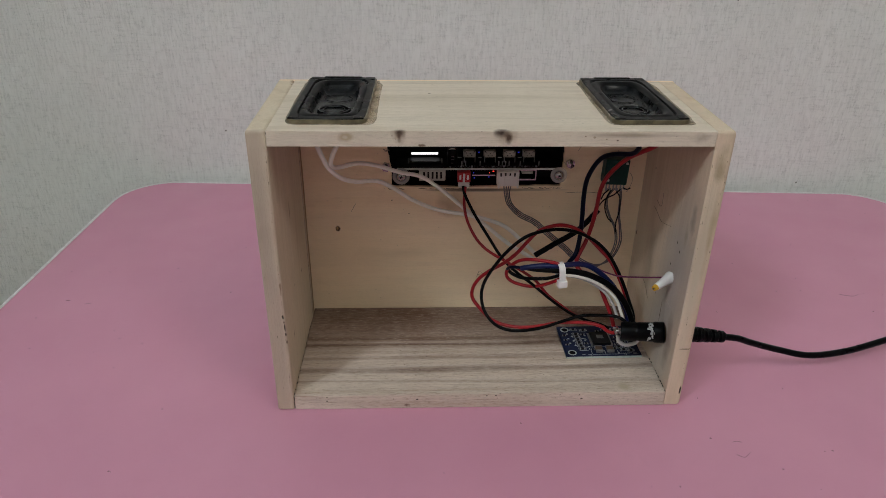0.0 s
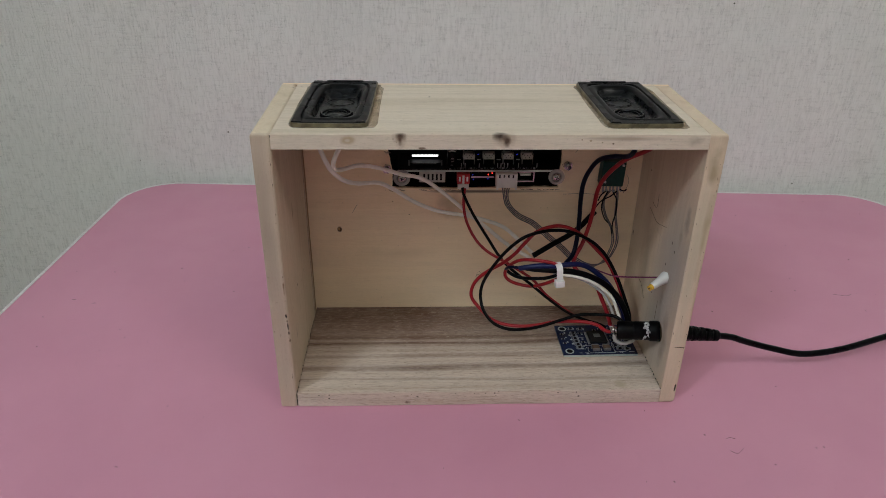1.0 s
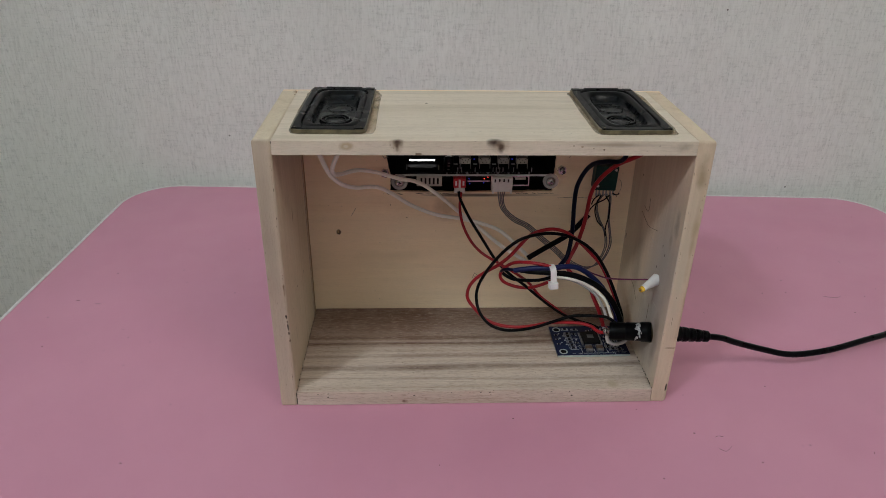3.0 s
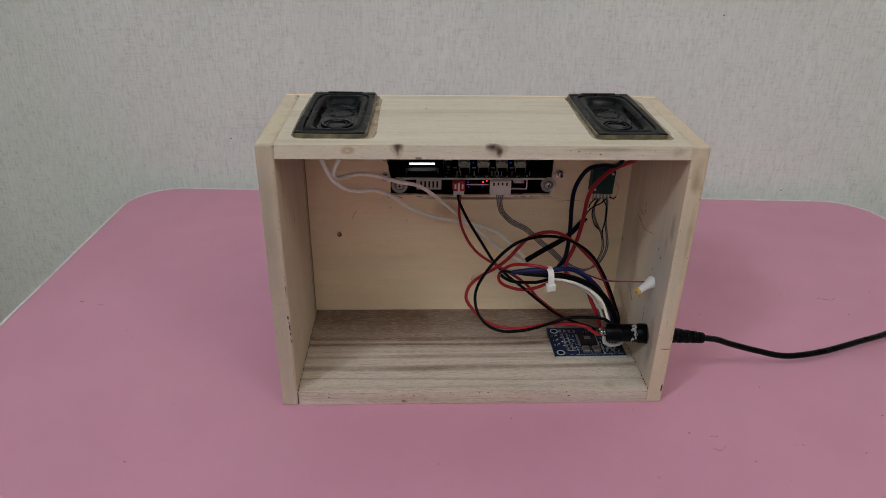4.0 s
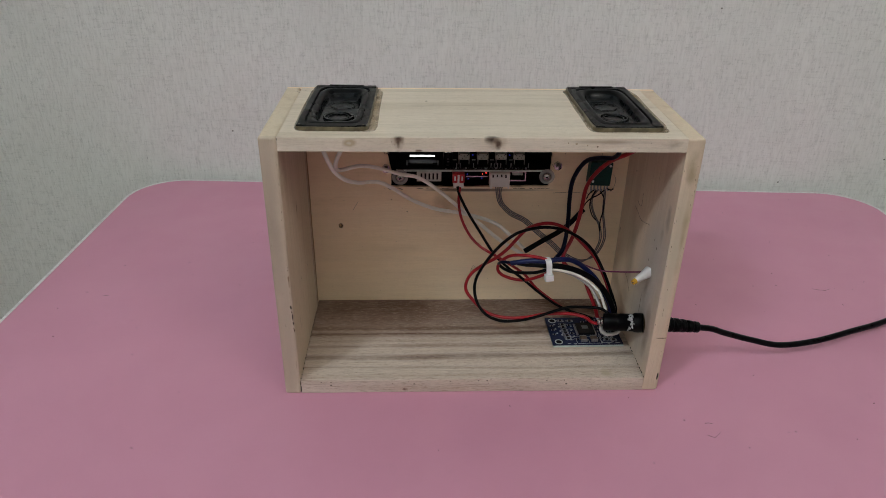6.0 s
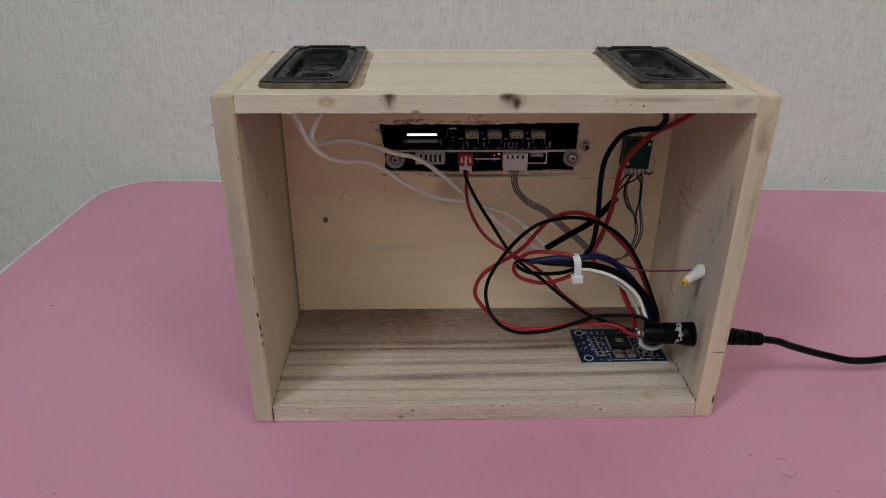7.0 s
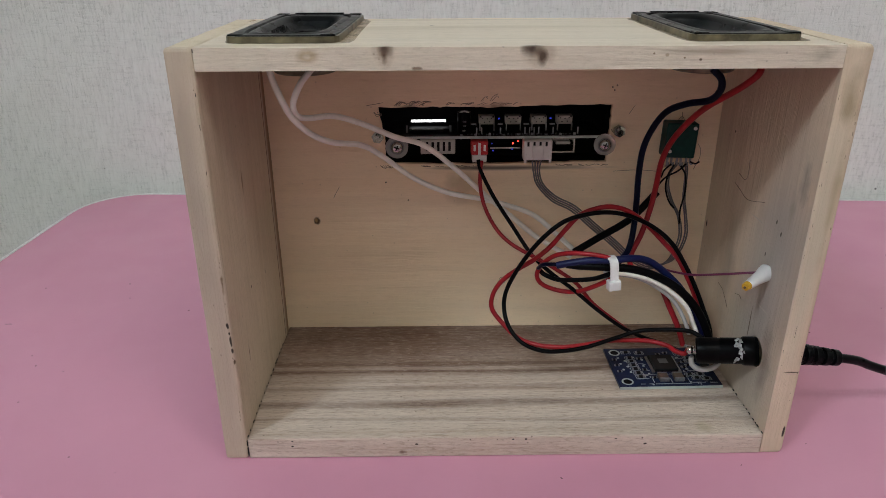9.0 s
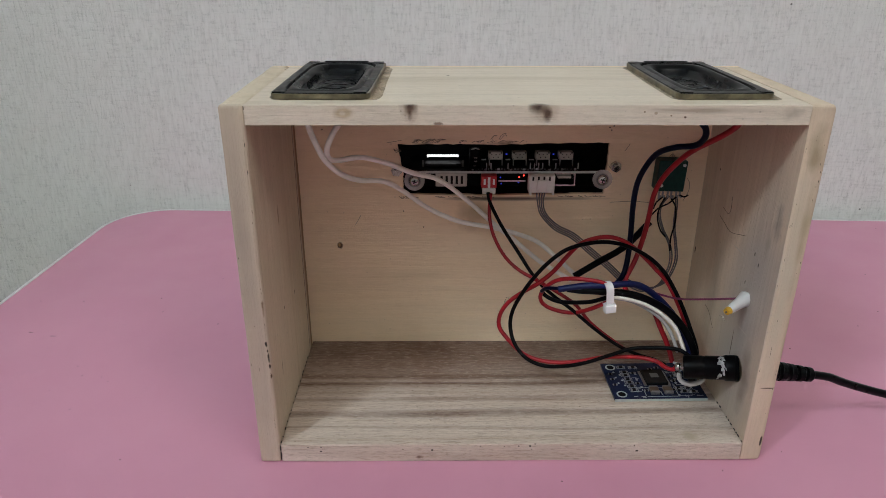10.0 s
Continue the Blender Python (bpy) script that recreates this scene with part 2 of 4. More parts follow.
thread = wallpaper.math("MULTIPLY", wallpaper.math("ADD", wallpaper.math("MULTIPLY", lines, 0.6), wallpaper.math("MULTIPLY", dots, 0.85)), wallpaper.grey(patchy, 0.34, 0.62, 0.65, 1.0))
paper = wallpaper.mix(wallpaper.grey(thread, 0.0, 1.0, 0.0, 0.4), (0.785, 0.775, 0.745), (0.36, 0.355, 0.335))
paper = wallpaper.mix(wallpaper.grey(warp, 0.5, 0.3, 0.0, 0.5), paper, (0.86, 0.855, 0.83))
paper = wallpaper.mix(wallpaper.grey(wallpaper.noise(9, 3), 0.35, 0.7, 0.0, 0.25), paper, (0.63, 0.64, 0.605))
paper_dots = wallpaper.node("ShaderNodeTexVoronoi", Vector=wallpaper.place(), Scale=26.0)
paper = wallpaper.mix(wallpaper.grey(paper_dots.outputs["Distance"], 0.028, 0.018, 0.0, 0.85), paper, (0.08, 0.075, 0.065))
wallpaper.bump(wallpaper.math("MULTIPLY", thread, -1.0), 0.45, 0.0008)
wallpaper = wallpaper.done(paper, 0.75, 0.0, 0.25)

pink = Nodes("pink_laminate")
pc = pink.ramp(pink.noise(14, 4), [(0.3, (0.605, 0.272, 0.378)), (0.7, (0.64, 0.295, 0.403))])
pc = pink.mix(pink.grey(pink.noise(55, 5, 0.7), 0.6, 0.8, 0.0, 0.2), pc, (0.48, 0.24, 0.31))
pc_dots = pink.node("ShaderNodeTexVoronoi", Vector=pink.place(), Scale=26.0)
pc = pink.mix(pink.grey(pc_dots.outputs["Distance"], 0.02, 0.012, 0.0, 0.8), pc, (0.16, 0.07, 0.09))
pink.bump(pink.noise(700, 3), 0.08, 0.0002)
pink = pink.done(pc, pink.grey(pink.noise(30, 4), 0.3, 0.7, 0.38, 0.5), 0.0, 0.4)

white_edge = plain("white_plastic_edging", (0.72, 0.72, 0.70), 0.4)
# dark paper for unseen walls, cuts the light bounced into the box
room_paper = plain("low_bounce_paper", (0.24, 0.25, 0.235), 0.75, vary=0.1, scale=60)
white_paint = plain("white_paint", (0.92, 0.92, 0.91), 0.7, vary=0.04, scale=20)
# green-grey of the unseen shading wall, tints the light it bounces
sage = plain("sage_bounce_tint", (0.2, 0.25, 0.22), 0.7, vary=0.05, scale=20)
lino = plain("floor_vinyl", (0.3, 0.21, 0.14), 0.45, vary=0.2, scale=12)
steel_leg = plain("white_steel", (0.7, 0.7, 0.7), 0.35)
rubber = plain("black_rubber", (0.003, 0.0034, 0.004), 0.3, spec=0.09, vary=0.3, scale=220)
cone_gloss = plain("glossy_black_ring", (0.004, 0.0045, 0.006), 0.16, spec=0.45)
cone_black = plain("speaker_cone", (0.003, 0.004, 0.0055), 0.26, spec=0.2, vary=0.3, scale=260)
basket = plain("tarnished_basket", (0.14, 0.115, 0.07), 0.4, 0.35, vary=0.65, scale=160, bump=0.0003)
black_wire = plain("black_wire", (0.002, 0.002, 0.0025), 0.34, spec=0.08, vary=0.2)
red_wire = plain("red_wire", (0.31, 0.007, 0.013), 0.36, spec=0.35)
navy_wire = plain("navy_wire", (0.002, 0.0035, 0.016), 0.34, spec=0.1)
blue_wire = plain("blue_wire", (0.004, 0.009, 0.065), 0.34, spec=0.3)
dull_wire = plain("dull_white_wire", (0.45, 0.43, 0.42), 0.45, vary=0.1)
white_wire = plain("white_wire", (0.85, 0.81, 0.74), 0.4, vary=0.05)
grey_wire = plain("grey_wire", (0.13, 0.108, 0.105), 0.45, vary=0.3, scale=200)
purple_grey = plain("purple_grey_wire", (0.13, 0.09, 0.11), 0.45)
purple_wire = plain("purple_wire", (0.14, 0.015, 0.06), 0.4)
smear_white = plain("smeared_white_paint", (0.42, 0.42, 0.42), 0.6, vary=0.3, scale=900)
white_nylon = plain("white_nylon", (0.78, 0.77, 0.76), 0.35, vary=0.03)
yellow = plain("yellow_plastic", (0.62, 0.36, 0.02), 0.4)
blue_mask = plain("blue_solder_mask", (0.003, 0.010, 0.043), 0.4, spec=0.25, vary=0.3, scale=500)
board_edge = plain("board_edge", (0.42, 0.46, 0.44), 0.5)
pale_mask = plain("pale_silkscreen", (0.42, 0.44, 0.46), 0.5)
black_chip = plain("black_chip", (0.008, 0.008, 0.009), 0.45, spec=0.2)
grey_chip = plain("laser_marked_chip", (0.13, 0.13, 0.135), 0.45)
solder = plain("solder", (0.34, 0.34, 0.36), 0.45, 0.9, vary=0.2, scale=900)
copper_cap = plain("ceramic_capacitor", (0.13, 0.085, 0.06), 0.45)
black_plastic = plain("black_plastic", (0.002, 0.002, 0.0025), 0.34, spec=0.08)
matt_black = plain("matt_black", (0.003, 0.003, 0.0035), 0.6, spec=0.12)
red_plastic = plain("red_connector", (0.42, 0.01, 0.013), 0.4)
ivory_plastic = plain("ivory_connector", (0.66, 0.63, 0.6), 0.45, vary=0.05)
dull_ivory = plain("dull_ivory", (0.47, 0.445, 0.4), 0.5)
green_plastic = plain("dark_green_plastic", (0.005, 0.042, 0.036), 0.4, spec=0.2, vary=0.2)
steel = plain("zinc_steel", (0.45, 0.445, 0.44), 0.13, 1.0, vary=0.2, scale=900)
pencil = plain("pencil_lead", (0.17, 0.13, 0.1), 0.7)
dust = plain("dark_dust", (0.13, 0.065, 0.08), 0.8)

washer_n = Nodes("clear_washer")
washer = washer_n.done((0.85, 0.84, 0.82), 0.18, 0.0, 0.5)
washer_n.bsdf.inputs["Alpha"].default_value = 0.3
glue_n = Nodes("brown_glue_residue")
glue = glue_n.done(glue_n.ramp(glue_n.noise(220, 4), [(0.3, (0.4, 0.26, 0.13)), (0.7, (0.52, 0.38, 0.23))]), 0.45)
glue_n.put(glue_n.bsdf.inputs["Alpha"], glue_n.grey(glue_n.noise(90, 3, 0.5), 0.3, 0.7, 0.15, 0.5))


def glow(name, colour, strength):
    n = Nodes(name)
    n.bsdf.inputs["Emission Color"].default_value = (*colour, 1)
    n.bsdf.inputs["Emission Strength"].default_value = strength
    return n.done(tuple(c * 0.5 for c in colour), 0.4)


red_led, blue_led = glow("red_led", (1, 0.03, 0.02), 6), glow("blue_led", (0.04, 0.07, 1), 0.5)
backlight = glow("display_backlight", (1, 1, 1), 1.6)
lamp_glass = glow("lamp_diffuser", (0.95, 1.0, 1.0), 4)


# ---- mesh helpers (mm) ----
MM = 0.001
BASES = {}


def thing(name, at, label, category, group="", kind=""):
    ob = new(name)
    ob.location = [c * MM for c in at]
    ob.empty_display_size = 0.01
    BASES[ob.name] = Vector(at)
    return tagged(ob, label, category, group, kind)


def part(name, bm, material, parent=None, label="", smooth=False):
    """Links a bmesh, in mm and world places, as one mesh under a thing or a part; closes the bmesh."""
    base = BASES[parent.name] if parent else Vector((0, 0, 0))
    bm.transform(Matrix.Scale(MM, 4) @ Matrix.Translation(-base))
    bmesh.ops.recalc_face_normals(bm, faces=bm.faces[:])
    me = bpy.data.meshes.new(name)
    bm.to_mesh(me)
    bm.free()
    me.materials.append(material)
    if smooth:
        me.polygons.foreach_set("use_smooth", [True] * len(me.polygons))
    ob = new(name, me)
    ob.parent = parent
    BASES[ob.name] = base
    return tagged(ob, label)


def block(x0, x1, y0, y1, z0, z1, bevel=0.0, seg=1, bm=None, m=None):
    b = bmesh.new()
    bmesh.ops.create_cube(b, size=1)
    b.transform(Matrix.Translation(((x0 + x1) / 2, (y0 + y1) / 2, (z0 + z1) / 2)) @ Matrix.Diagonal((x1 - x0, y1 - y0, z1 - z0, 1)))
    if bevel:
        bmesh.ops.bevel(b, geom=b.edges[:], offset=bevel, segments=seg, affect="EDGES", profile=0.5)
    if m is not None:
        b.transform(m)
    return join(bm, b)


def join(bm, b):
    if bm is None:
        return b
    me = bpy.data.meshes.new("tmp")
    b.to_mesh(me)
    b.free()
    bm.from_mesh(me)
    bpy.data.meshes.remove(me)
    return bm


def rod(p0, p1, r0, r1=None, seg=20, bm=None, rings=()):
    """A round bar from p0 to p1; rings: (share of the length, radius) in between."""
    p0, p1 = Vector(p0), Vector(p1)
    prof = [(0.0, r0), *rings, (1.0, r0 if r1 is None else r1)]
    turn = (p1 - p0).to_track_quat("Z", "Y").to_matrix()
    b = bmesh.new()
    loops = []
    for s, r in prof:
        c = p0.lerp(p1, s)
        loops.append([b.verts.new(c + turn @ Vector((r * math.cos(2 * math.pi * k / seg), r * math.sin(2 * math.pi * k / seg), 0))) for k in range(seg)])
    for a, c in zip(loops, loops[1:]):
        for k in range(seg):
            b.faces.new((a[k], a[(k + 1) % seg], c[(k + 1) % seg], c[k]))
    b.faces.new(loops[0][::-1])
    b.faces.new(loops[-1])
    return join(bm, b)


def spline(points, steps=7):
    p = [Vector(q) for q in points]
    p = [2 * p[0] - p[1], *p, 2 * p[-1] - p[-2]]
    out = []
    for a, b, c, d in zip(p, p[1:], p[2:], p[3:]):
        for k in range(steps):
            s = k / steps
            out.append(0.5 * (2 * b + (c - a) * s + (2 * a - 5 * b + 4 * c - d) * s * s + (3 * b - a - 3 * c + d) * s ** 3))
    return [*out, p[-2]]


def tube(points, r, seg=10, steps=7, bm=None, wobble=0.0):
    path = spline(points, steps)
    b = bmesh.new()
    side = None
    loops = []
    for k, c in enumerate(path):
        ahead = (path[min(k + 1, len(path) - 1)] - path[max(k - 1, 0)]).normalized()
        if side is None:
            side = ahead.orthogonal().normalized()
        side = (side - ahead * side.dot(ahead)).normalized()
        over = ahead.cross(side)
        q = r * (1 + wobble * noise.noise(c * 0.25))
        loops.append([b.verts.new(c + q * (math.cos(2 * math.pi * j / seg) * side + math.sin(2 * math.pi * j / seg) * over)) for j in range(seg)])
    for a, c in zip(loops, loops[1:]):
        for j in range(seg):
            b.faces.new((a[j], a[(j + 1) % seg], c[(j + 1) % seg], c[j]))
    b.faces.new(loops[0][::-1])
    b.faces.new(loops[-1])
    return join(bm, b)


def sheet(outer, holes, place, thick, bm=None):
    """A plate with holes: outlines in its own plane, place(u, v, w) puts them in the world, w from 0 to thick."""
    b = bmesh.new()
    edges, loops = [], []
    for loop in (outer, *holes):
        vs = [b.verts.new((u, v, 0)) for u, v in loop]
        loops.append(vs)
        edges += [b.edges.new((vs[k], vs[(k + 1) % len(vs)])) for k in range(len(vs))]
    bmesh.ops.triangle_fill(b, edges=edges, use_beauty=True, use_dissolve=False)
    faces = b.faces[:]
    back = {v: b.verts.new((v.co.x, v.co.y, thick)) for v in b.verts[:]}
    for f in faces:
        b.faces.new([back[v] for v in reversed(f.verts)])
    for vs in loops:
        for k in range(len(vs)):
            a, c = vs[k], vs[(k + 1) % len(vs)]
            b.faces.new((a, c, back[c], back[a]))
    for v in b.verts:
        v.co = place(*v.co)
    return join(bm, b)


def rounded(u0, u1, v0, v1, r, seg=6):
    pts = []
    for cu, cv, a in ((u1 - r, v1 - r, 0), (u0 + r, v1 - r, 90), (u0 + r, v0 + r, 180), (u1 - r, v0 + r, 270)):
        for k in range(seg + 1):
            t = radians(a + 90 * k / seg)
            pts.append((cu + r * math.cos(t), cv + r * math.sin(t)))
    return pts


def ring_stack(levels, cap=True, bm=None):
    """Skins loops of equal length, from the first to the last, and closes the last."""
    b = bmesh.new()
    loops = [[b.verts.new(p) for p in lv] for lv in levels]
    n = len(loops[0])
    for a, c in zip(loops, loops[1:]):
        for k in range(n):
            b.faces.new((a[k], a[(k + 1) % n], c[(k + 1) % n], c[k]))
    if cap:
        b.faces.new(loops[-1])
    return join(bm, b)


# ---- room ----
def room_part(name, u0, u1, v0, v1, z0, z1, material, label, category):
    ob = part(name, block(u0, u1, v0, v1, z0, z1, m=ROOM.copy()), material)
    return tagged(ob, label, category, kind="structure")


room_part("wall_north", -954, 1450, 360, 460, -300, 2000, wallpaper, "cream linen-textured wallpaper on the wall behind the table", "wall")
# unseen wall near the lamp, serves as a reflector filling the box
room_part("wall_south", -2000, 1450, -1720, -1620, -300, 2000, wallpaper, "unseen cream papered wall, set close to bounce light into the box", "wall")
# unseen wall and return, added to block lamp light from the wallpaper's left
room_part("wall_shading", -954, -854, -800, 360, -300, 2000, sage, "unseen grey-green wall added to shade the left of the wallpaper", "wall")
room_part("wall_return", -1900, -954, -800, -700, -300, 2000, room_paper, "unseen dark papered return behind the added shading wall", "wall")
# unseen side walls and floor, kept dark to weaken the room's bounce
room_part("wall_west", -2000, -1900, -1620, -700, -300, 2000, room_paper, "unseen far side wall, papered dark to cut bounced light", "wall")
room_part("wall_east", 1350, 1450, -1620, 360, -300, 2000, room_paper, "unseen side wall, papered dark to cut bounced light", "wall")
room_part("floor", -2000, 1450, -1720, 460, -400, -300, lino, "unseen vinyl floor under the table, dark to cut bounced light", "floor")
room_part("ceiling", -2000, 1450, -1720, 460, 2000, 2100, white_paint, "plain white ceiling", "ceiling")



def make_lamp(at, wide):
    x, y, z = [c / MM for c in ROOM @ Vector(at)]
    lamp = thing("ceiling_lamp", (x, y, 2000), "white ceiling lamp with a glowing bulb", "lamp", "ceiling lamps")
    part("base", rod((x, y, 2000), (x, y, 1980), 160, 150, 40), white_paint, lamp)
    part("stem", rod((x, y, 1980), (x, y, z + 50), 14, 14, 16), white_paint, lamp)
    part("bulb", rod((x, y, z + 50), (x, y, z - 45), 18, 12, 24, rings=((0.3, wide * 0.85), (0.6, wide), (0.9, wide * 0.67))), lamp_glass, lamp, "glowing bulb", True)


for at, size, watts, tint in LAMPS:
    make_lamp(at, 45)

# ---- table ----
U0, U1, V0, V1, RAD = -226, 541, -256, 346, 50
TABLE_Z = -1.3


def in_room(u, v, w):
    return ROOM @ Vector((u, v, w + TABLE_Z))


table = thing("folding_table", in_room((U0 + U1) / 2, (V0 + V1) / 2, -298.7), "low table with a pink laminate top and white edging", "table")
part("tabletop", sheet(rounded(U0 + 2, U1 - 2, V0 + 2, V1 - 2, RAD - 2, 10), [], lambda u, v, w: in_room(u, v, w - 18), 18), pink, table, "pink laminate top with specks of dust")
part("edging", sheet(rounded(U0, U1, V0, V1, RAD, 10), [rounded(U0 + 2, U1 - 2, V0 + 2, V1 - 2, RAD - 2, 10)], lambda u, v, w: in_room(u, v, w - 19), 19.5), white_edge, table, "white plastic edging")
for u, v in ((-150, -190), (465, -190), (-150, 280), (465, 280)):
    part("leg", rod(in_room(u, v, -298.7), in_room(u, v, -18), 11, 11, 16), steel_leg, table)

# ---- wooden box ----
W, H, D, T, TT, TB = 240.0, 170.2, 98.5, 9.9, 7.7, 8.9
BACK = 96.0
Z0 = TABLE_Z + 0.02
box = thing("wooden_box", (W / 2, D / 2, Z0), "open pale wooden box with plywood back on the pink table", "box")


def racetrack(cx, cy, rx, ry, n=28, power=3.0):
    pts = []
    for k in range(n):
        a = 2 * math.pi * k / n
        c, s = math.cos(a), math.sin(a)
        pts.append((cx + rx * math.copysign(abs(c) ** (2 / power), c), cy + ry * math.copysign(abs(s) ** (2 / power), s)))
    return pts


def worn(x0, x1, y0, y1, z0, z1, bev=0.7, seed=0.0):
    """A sawn board with slightly rounded, uneven arrises."""
    b = block(x0, x1, y0, y1, z0, z1, bev, 2)
    bmesh.ops.subdivide_edges(b, edges=[e for e in b.edges if e.calc_length() > 20], cuts=14)
    for v in b.verts:
        v.co += Vector([noise.noise(v.co * 0.07 + Vector((seed, k * 9.1, 0))) * 0.22 for k in range(3)])
    return b


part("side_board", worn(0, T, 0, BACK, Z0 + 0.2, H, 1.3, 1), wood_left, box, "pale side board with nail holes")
JACK = (20.5, 37.5)
side = sheet(rounded(0, BACK, Z0, H, 1.6, 3), [[(JACK[0] + 6.7 * math.cos(2 * math.pi * k / 20), JACK[1] + 6.7 * math.sin(2 * math.pi * k / 20)) for k in range(20)]],
             lambda u, v, w: Vector((W - T + w, u, v)), T - 1.8)
ring_stack([[(W - 1.8 + dx, u, v) for u, v in rounded(ins, BACK - ins, Z0 + ins, H - ins, 1.7, 3)] for ins, dx in ((0, 0), (0.25, 0.8), (0.8, 1.5), (1.6, 1.8))], True, side)
part("side_board", side, wood_right, box, "pale side board drilled for the power socket")
HOLES = [(38.3, 54), (200.2, 54)]
part("top_board", sheet(rounded(T + 0.02, W - T - 0.02, 0.2, BACK, 0.15, 2), [racetrack(x, y, 15.5, 36) for x, y in HOLES], lambda u, v, w: Vector((u, v, H - TT - 0.2 + w)), TT), wood_top, box, "top board with two dark burn marks and two speaker openings")
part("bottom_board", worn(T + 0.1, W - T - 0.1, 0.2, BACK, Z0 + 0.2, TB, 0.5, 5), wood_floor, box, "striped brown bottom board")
CUT = [(63.6, 129.3), (90, 129.5), (120, 129.1), (150, 130.0), (176.8, 130.3), (176.6, 117), (175.6, 101.8), (140, 101.2), (100, 100.9), (66, 101.3), (66.2, 112)]
rng = random.Random(8)
CUT = [(a[0] + (c[0] - a[0]) * k / 9 + rng.uniform(-0.3, 0.3), a[1] + (c[1] - a[1]) * k / 9 + rng.uniform(-0.3, 0.3)) for a, c in zip(CUT, CUT[1:] + CUT[:1]) for k in range(9)]
part("back_panel", sheet(rounded(0.3, W - 0.3, Z0, H - 0.3, 0.3, 1), [CUT], lambda u, v, w: Vector((u, BACK + w, v)), D - BACK), plywood, box, "thin plywood back with a rough rectangular cut-out")

# ---- loudspeakers ----
def make_speaker(x, y):
    s = thing("loudspeaker", (x, y, H), "flat rectangular black loudspeaker set into the box top", "speaker", "speakers on the box")
    hw, hl, z = 20.0, 41.8, H + 0.2
    def loop(rx, ry, zz, power, n=40):
        return [(px, py, zz) for px, py in racetrack(x, y, rx, ry, n, power)]
    rim = [(px, py) for px, py in rounded(x - hw, x + hw, y - hl, y + hl, 4.4, 6)]
    part("basket", sheet(rim, [racetrack(x, y, 17, 38.5, 40, 6)], lambda u, v, w: Vector((u, v, H + w)), 2.1), basket, s, "tarnished metal rim")
    gasket = ring_stack([loop(19.5, 41.3, z + 1.75, 11), loop(19.1, 40.9, z + 2.3, 11), loop(16.0, 37.0, z + 2.4, 8), loop(15.6, 36.4, z + 1.2, 7)], False)
    part("gasket", gasket, rubber, s, "black card gasket")
    surround = ring_stack([loop(15.7, 36.5, z + 1.2, 7), loop(15.0, 35.6, z + 1.9, 6), loop(14.0, 34.4, z + 2.4, 5.4), loop(12.8, 32.8, z + 2.2, 5), loop(11.9, 31.4, z + 1.2, 4.6), loop(11.5, 30.8, z + 0.2, 4.4)], False)
    part("surround", surround, rubber, s, "glossy rubber roll surround", True)
    cone = ring_stack([loop(11.6, 30.9, z + 0.3, 4.4), loop(11.2, 29.8, z - 1.2, 4.0), loop(10.7, 28.4, z - 2.6, 3.6), loop(10.3, 27.2, z - 3.2, 3.4), loop(9.8, 25.8, z - 3.4, 3.2)])
    part("cone", cone, cone_black, s, "dark recessed cone", True)
    for cy, rr, th in ((-8, 8.2, 0.8), (-8, 5.8, 0.4), (14, 7.4, 0.22)):
        part("coil_ring", tube([(x + rr * math.cos(2 * math.pi * k / 24), y + cy + rr * 0.95 * math.sin(2 * math.pi * k / 24), z - 3.0) for k in range(25)], th, 8, 2), cone_gloss, s, "raised glossy ring", True)
    for sy, w in ((1, 11),):
        part("edge_clip", block(x - w, x + w, y + sy * 39.6 - 1.2, y + sy * 39.6 + 1.2, z + 2.2, z + 2.9, 0.3), rubber, s)
    for sx in (-1, 1):
        for sy in (-1, 1):
            part("corner_tab", block(x + sx * 16.2 - 2.7, x + sx * 16.2 + 2.7, y + sy * 38.2 - 2.4, y + sy * 38.2 + 2.4, z + 1.8, z + 2.6, 0.35, 2), rubber, s)
            part("rivet", rod((x + sx * 17.3, y + sy * 39.0, z + 1.2), (x + sx * 17.3, y + sy * 39.0, z + 2.75), 0.7, 0.5, 10), basket, s)
    part("motor", rod((x, y - 2, z - 6), (x, y - 2, 154.1), 13.2, 12.2, 32, rings=((0.2, 13.2), (0.85, 13.2), (0.95, 12.8))), basket, s, "tarnished magnet pot hanging under the board", True)
    return s


speaker = make_speaker(38.4, 52.6)
speaker_b = copy_thing(speaker, pose(0.2004, 0.0526, H * MM, 0, 0, 0))
speaker.rotation_euler[2] = radians(-1.2)
speaker_b.rotation_euler[2] = radians(0.6)
tagged(speaker_b, "flat rectangular black loudspeaker with a glossy rubber surround")
for k, (x, y) in enumerate(((38.4, 52), (200.4, 52))):
    line = []
    for u, v in racetrack(x + 1, y + 0.8, 22.9, 42.6, 60, 12):
        f = 1 + 0.05 * noise.noise(Vector((u * 0.15, v * 0.15, k * 7)))
        line.append((x + (u - x) * f, min(94.5, y + (v - y) * (1 + (f - 1) * 0.4))))
    part("glue_residue", sheet(line, [racetrack(x, y, 15, 35)], lambda u, v, w: Vector((u, v, H - 0.18 + w)), 0.1), glue, box, "brown glue smears round the speaker")

# ---- player module in the cut-out ----
player = thing("audio_player_module", (120, 100, 103), "black audio player board set into the cut-out, with lit indicators", "circuit board")
shell = block(62, 180, 119, 122, 97, 136)
block(60, 62, 98.7, 122, 98, 134, bm=shell)
block(180, 182, 98.7, 122, 98, 134, bm=shell)
block(62, 180, 98.7, 122, 134, 136, bm=shell)
block(62, 180, 98.7, 122, 97, 98.9, bm=shell)
part("bezel", shell, matt_black, player, "black front bezel seen from behind")
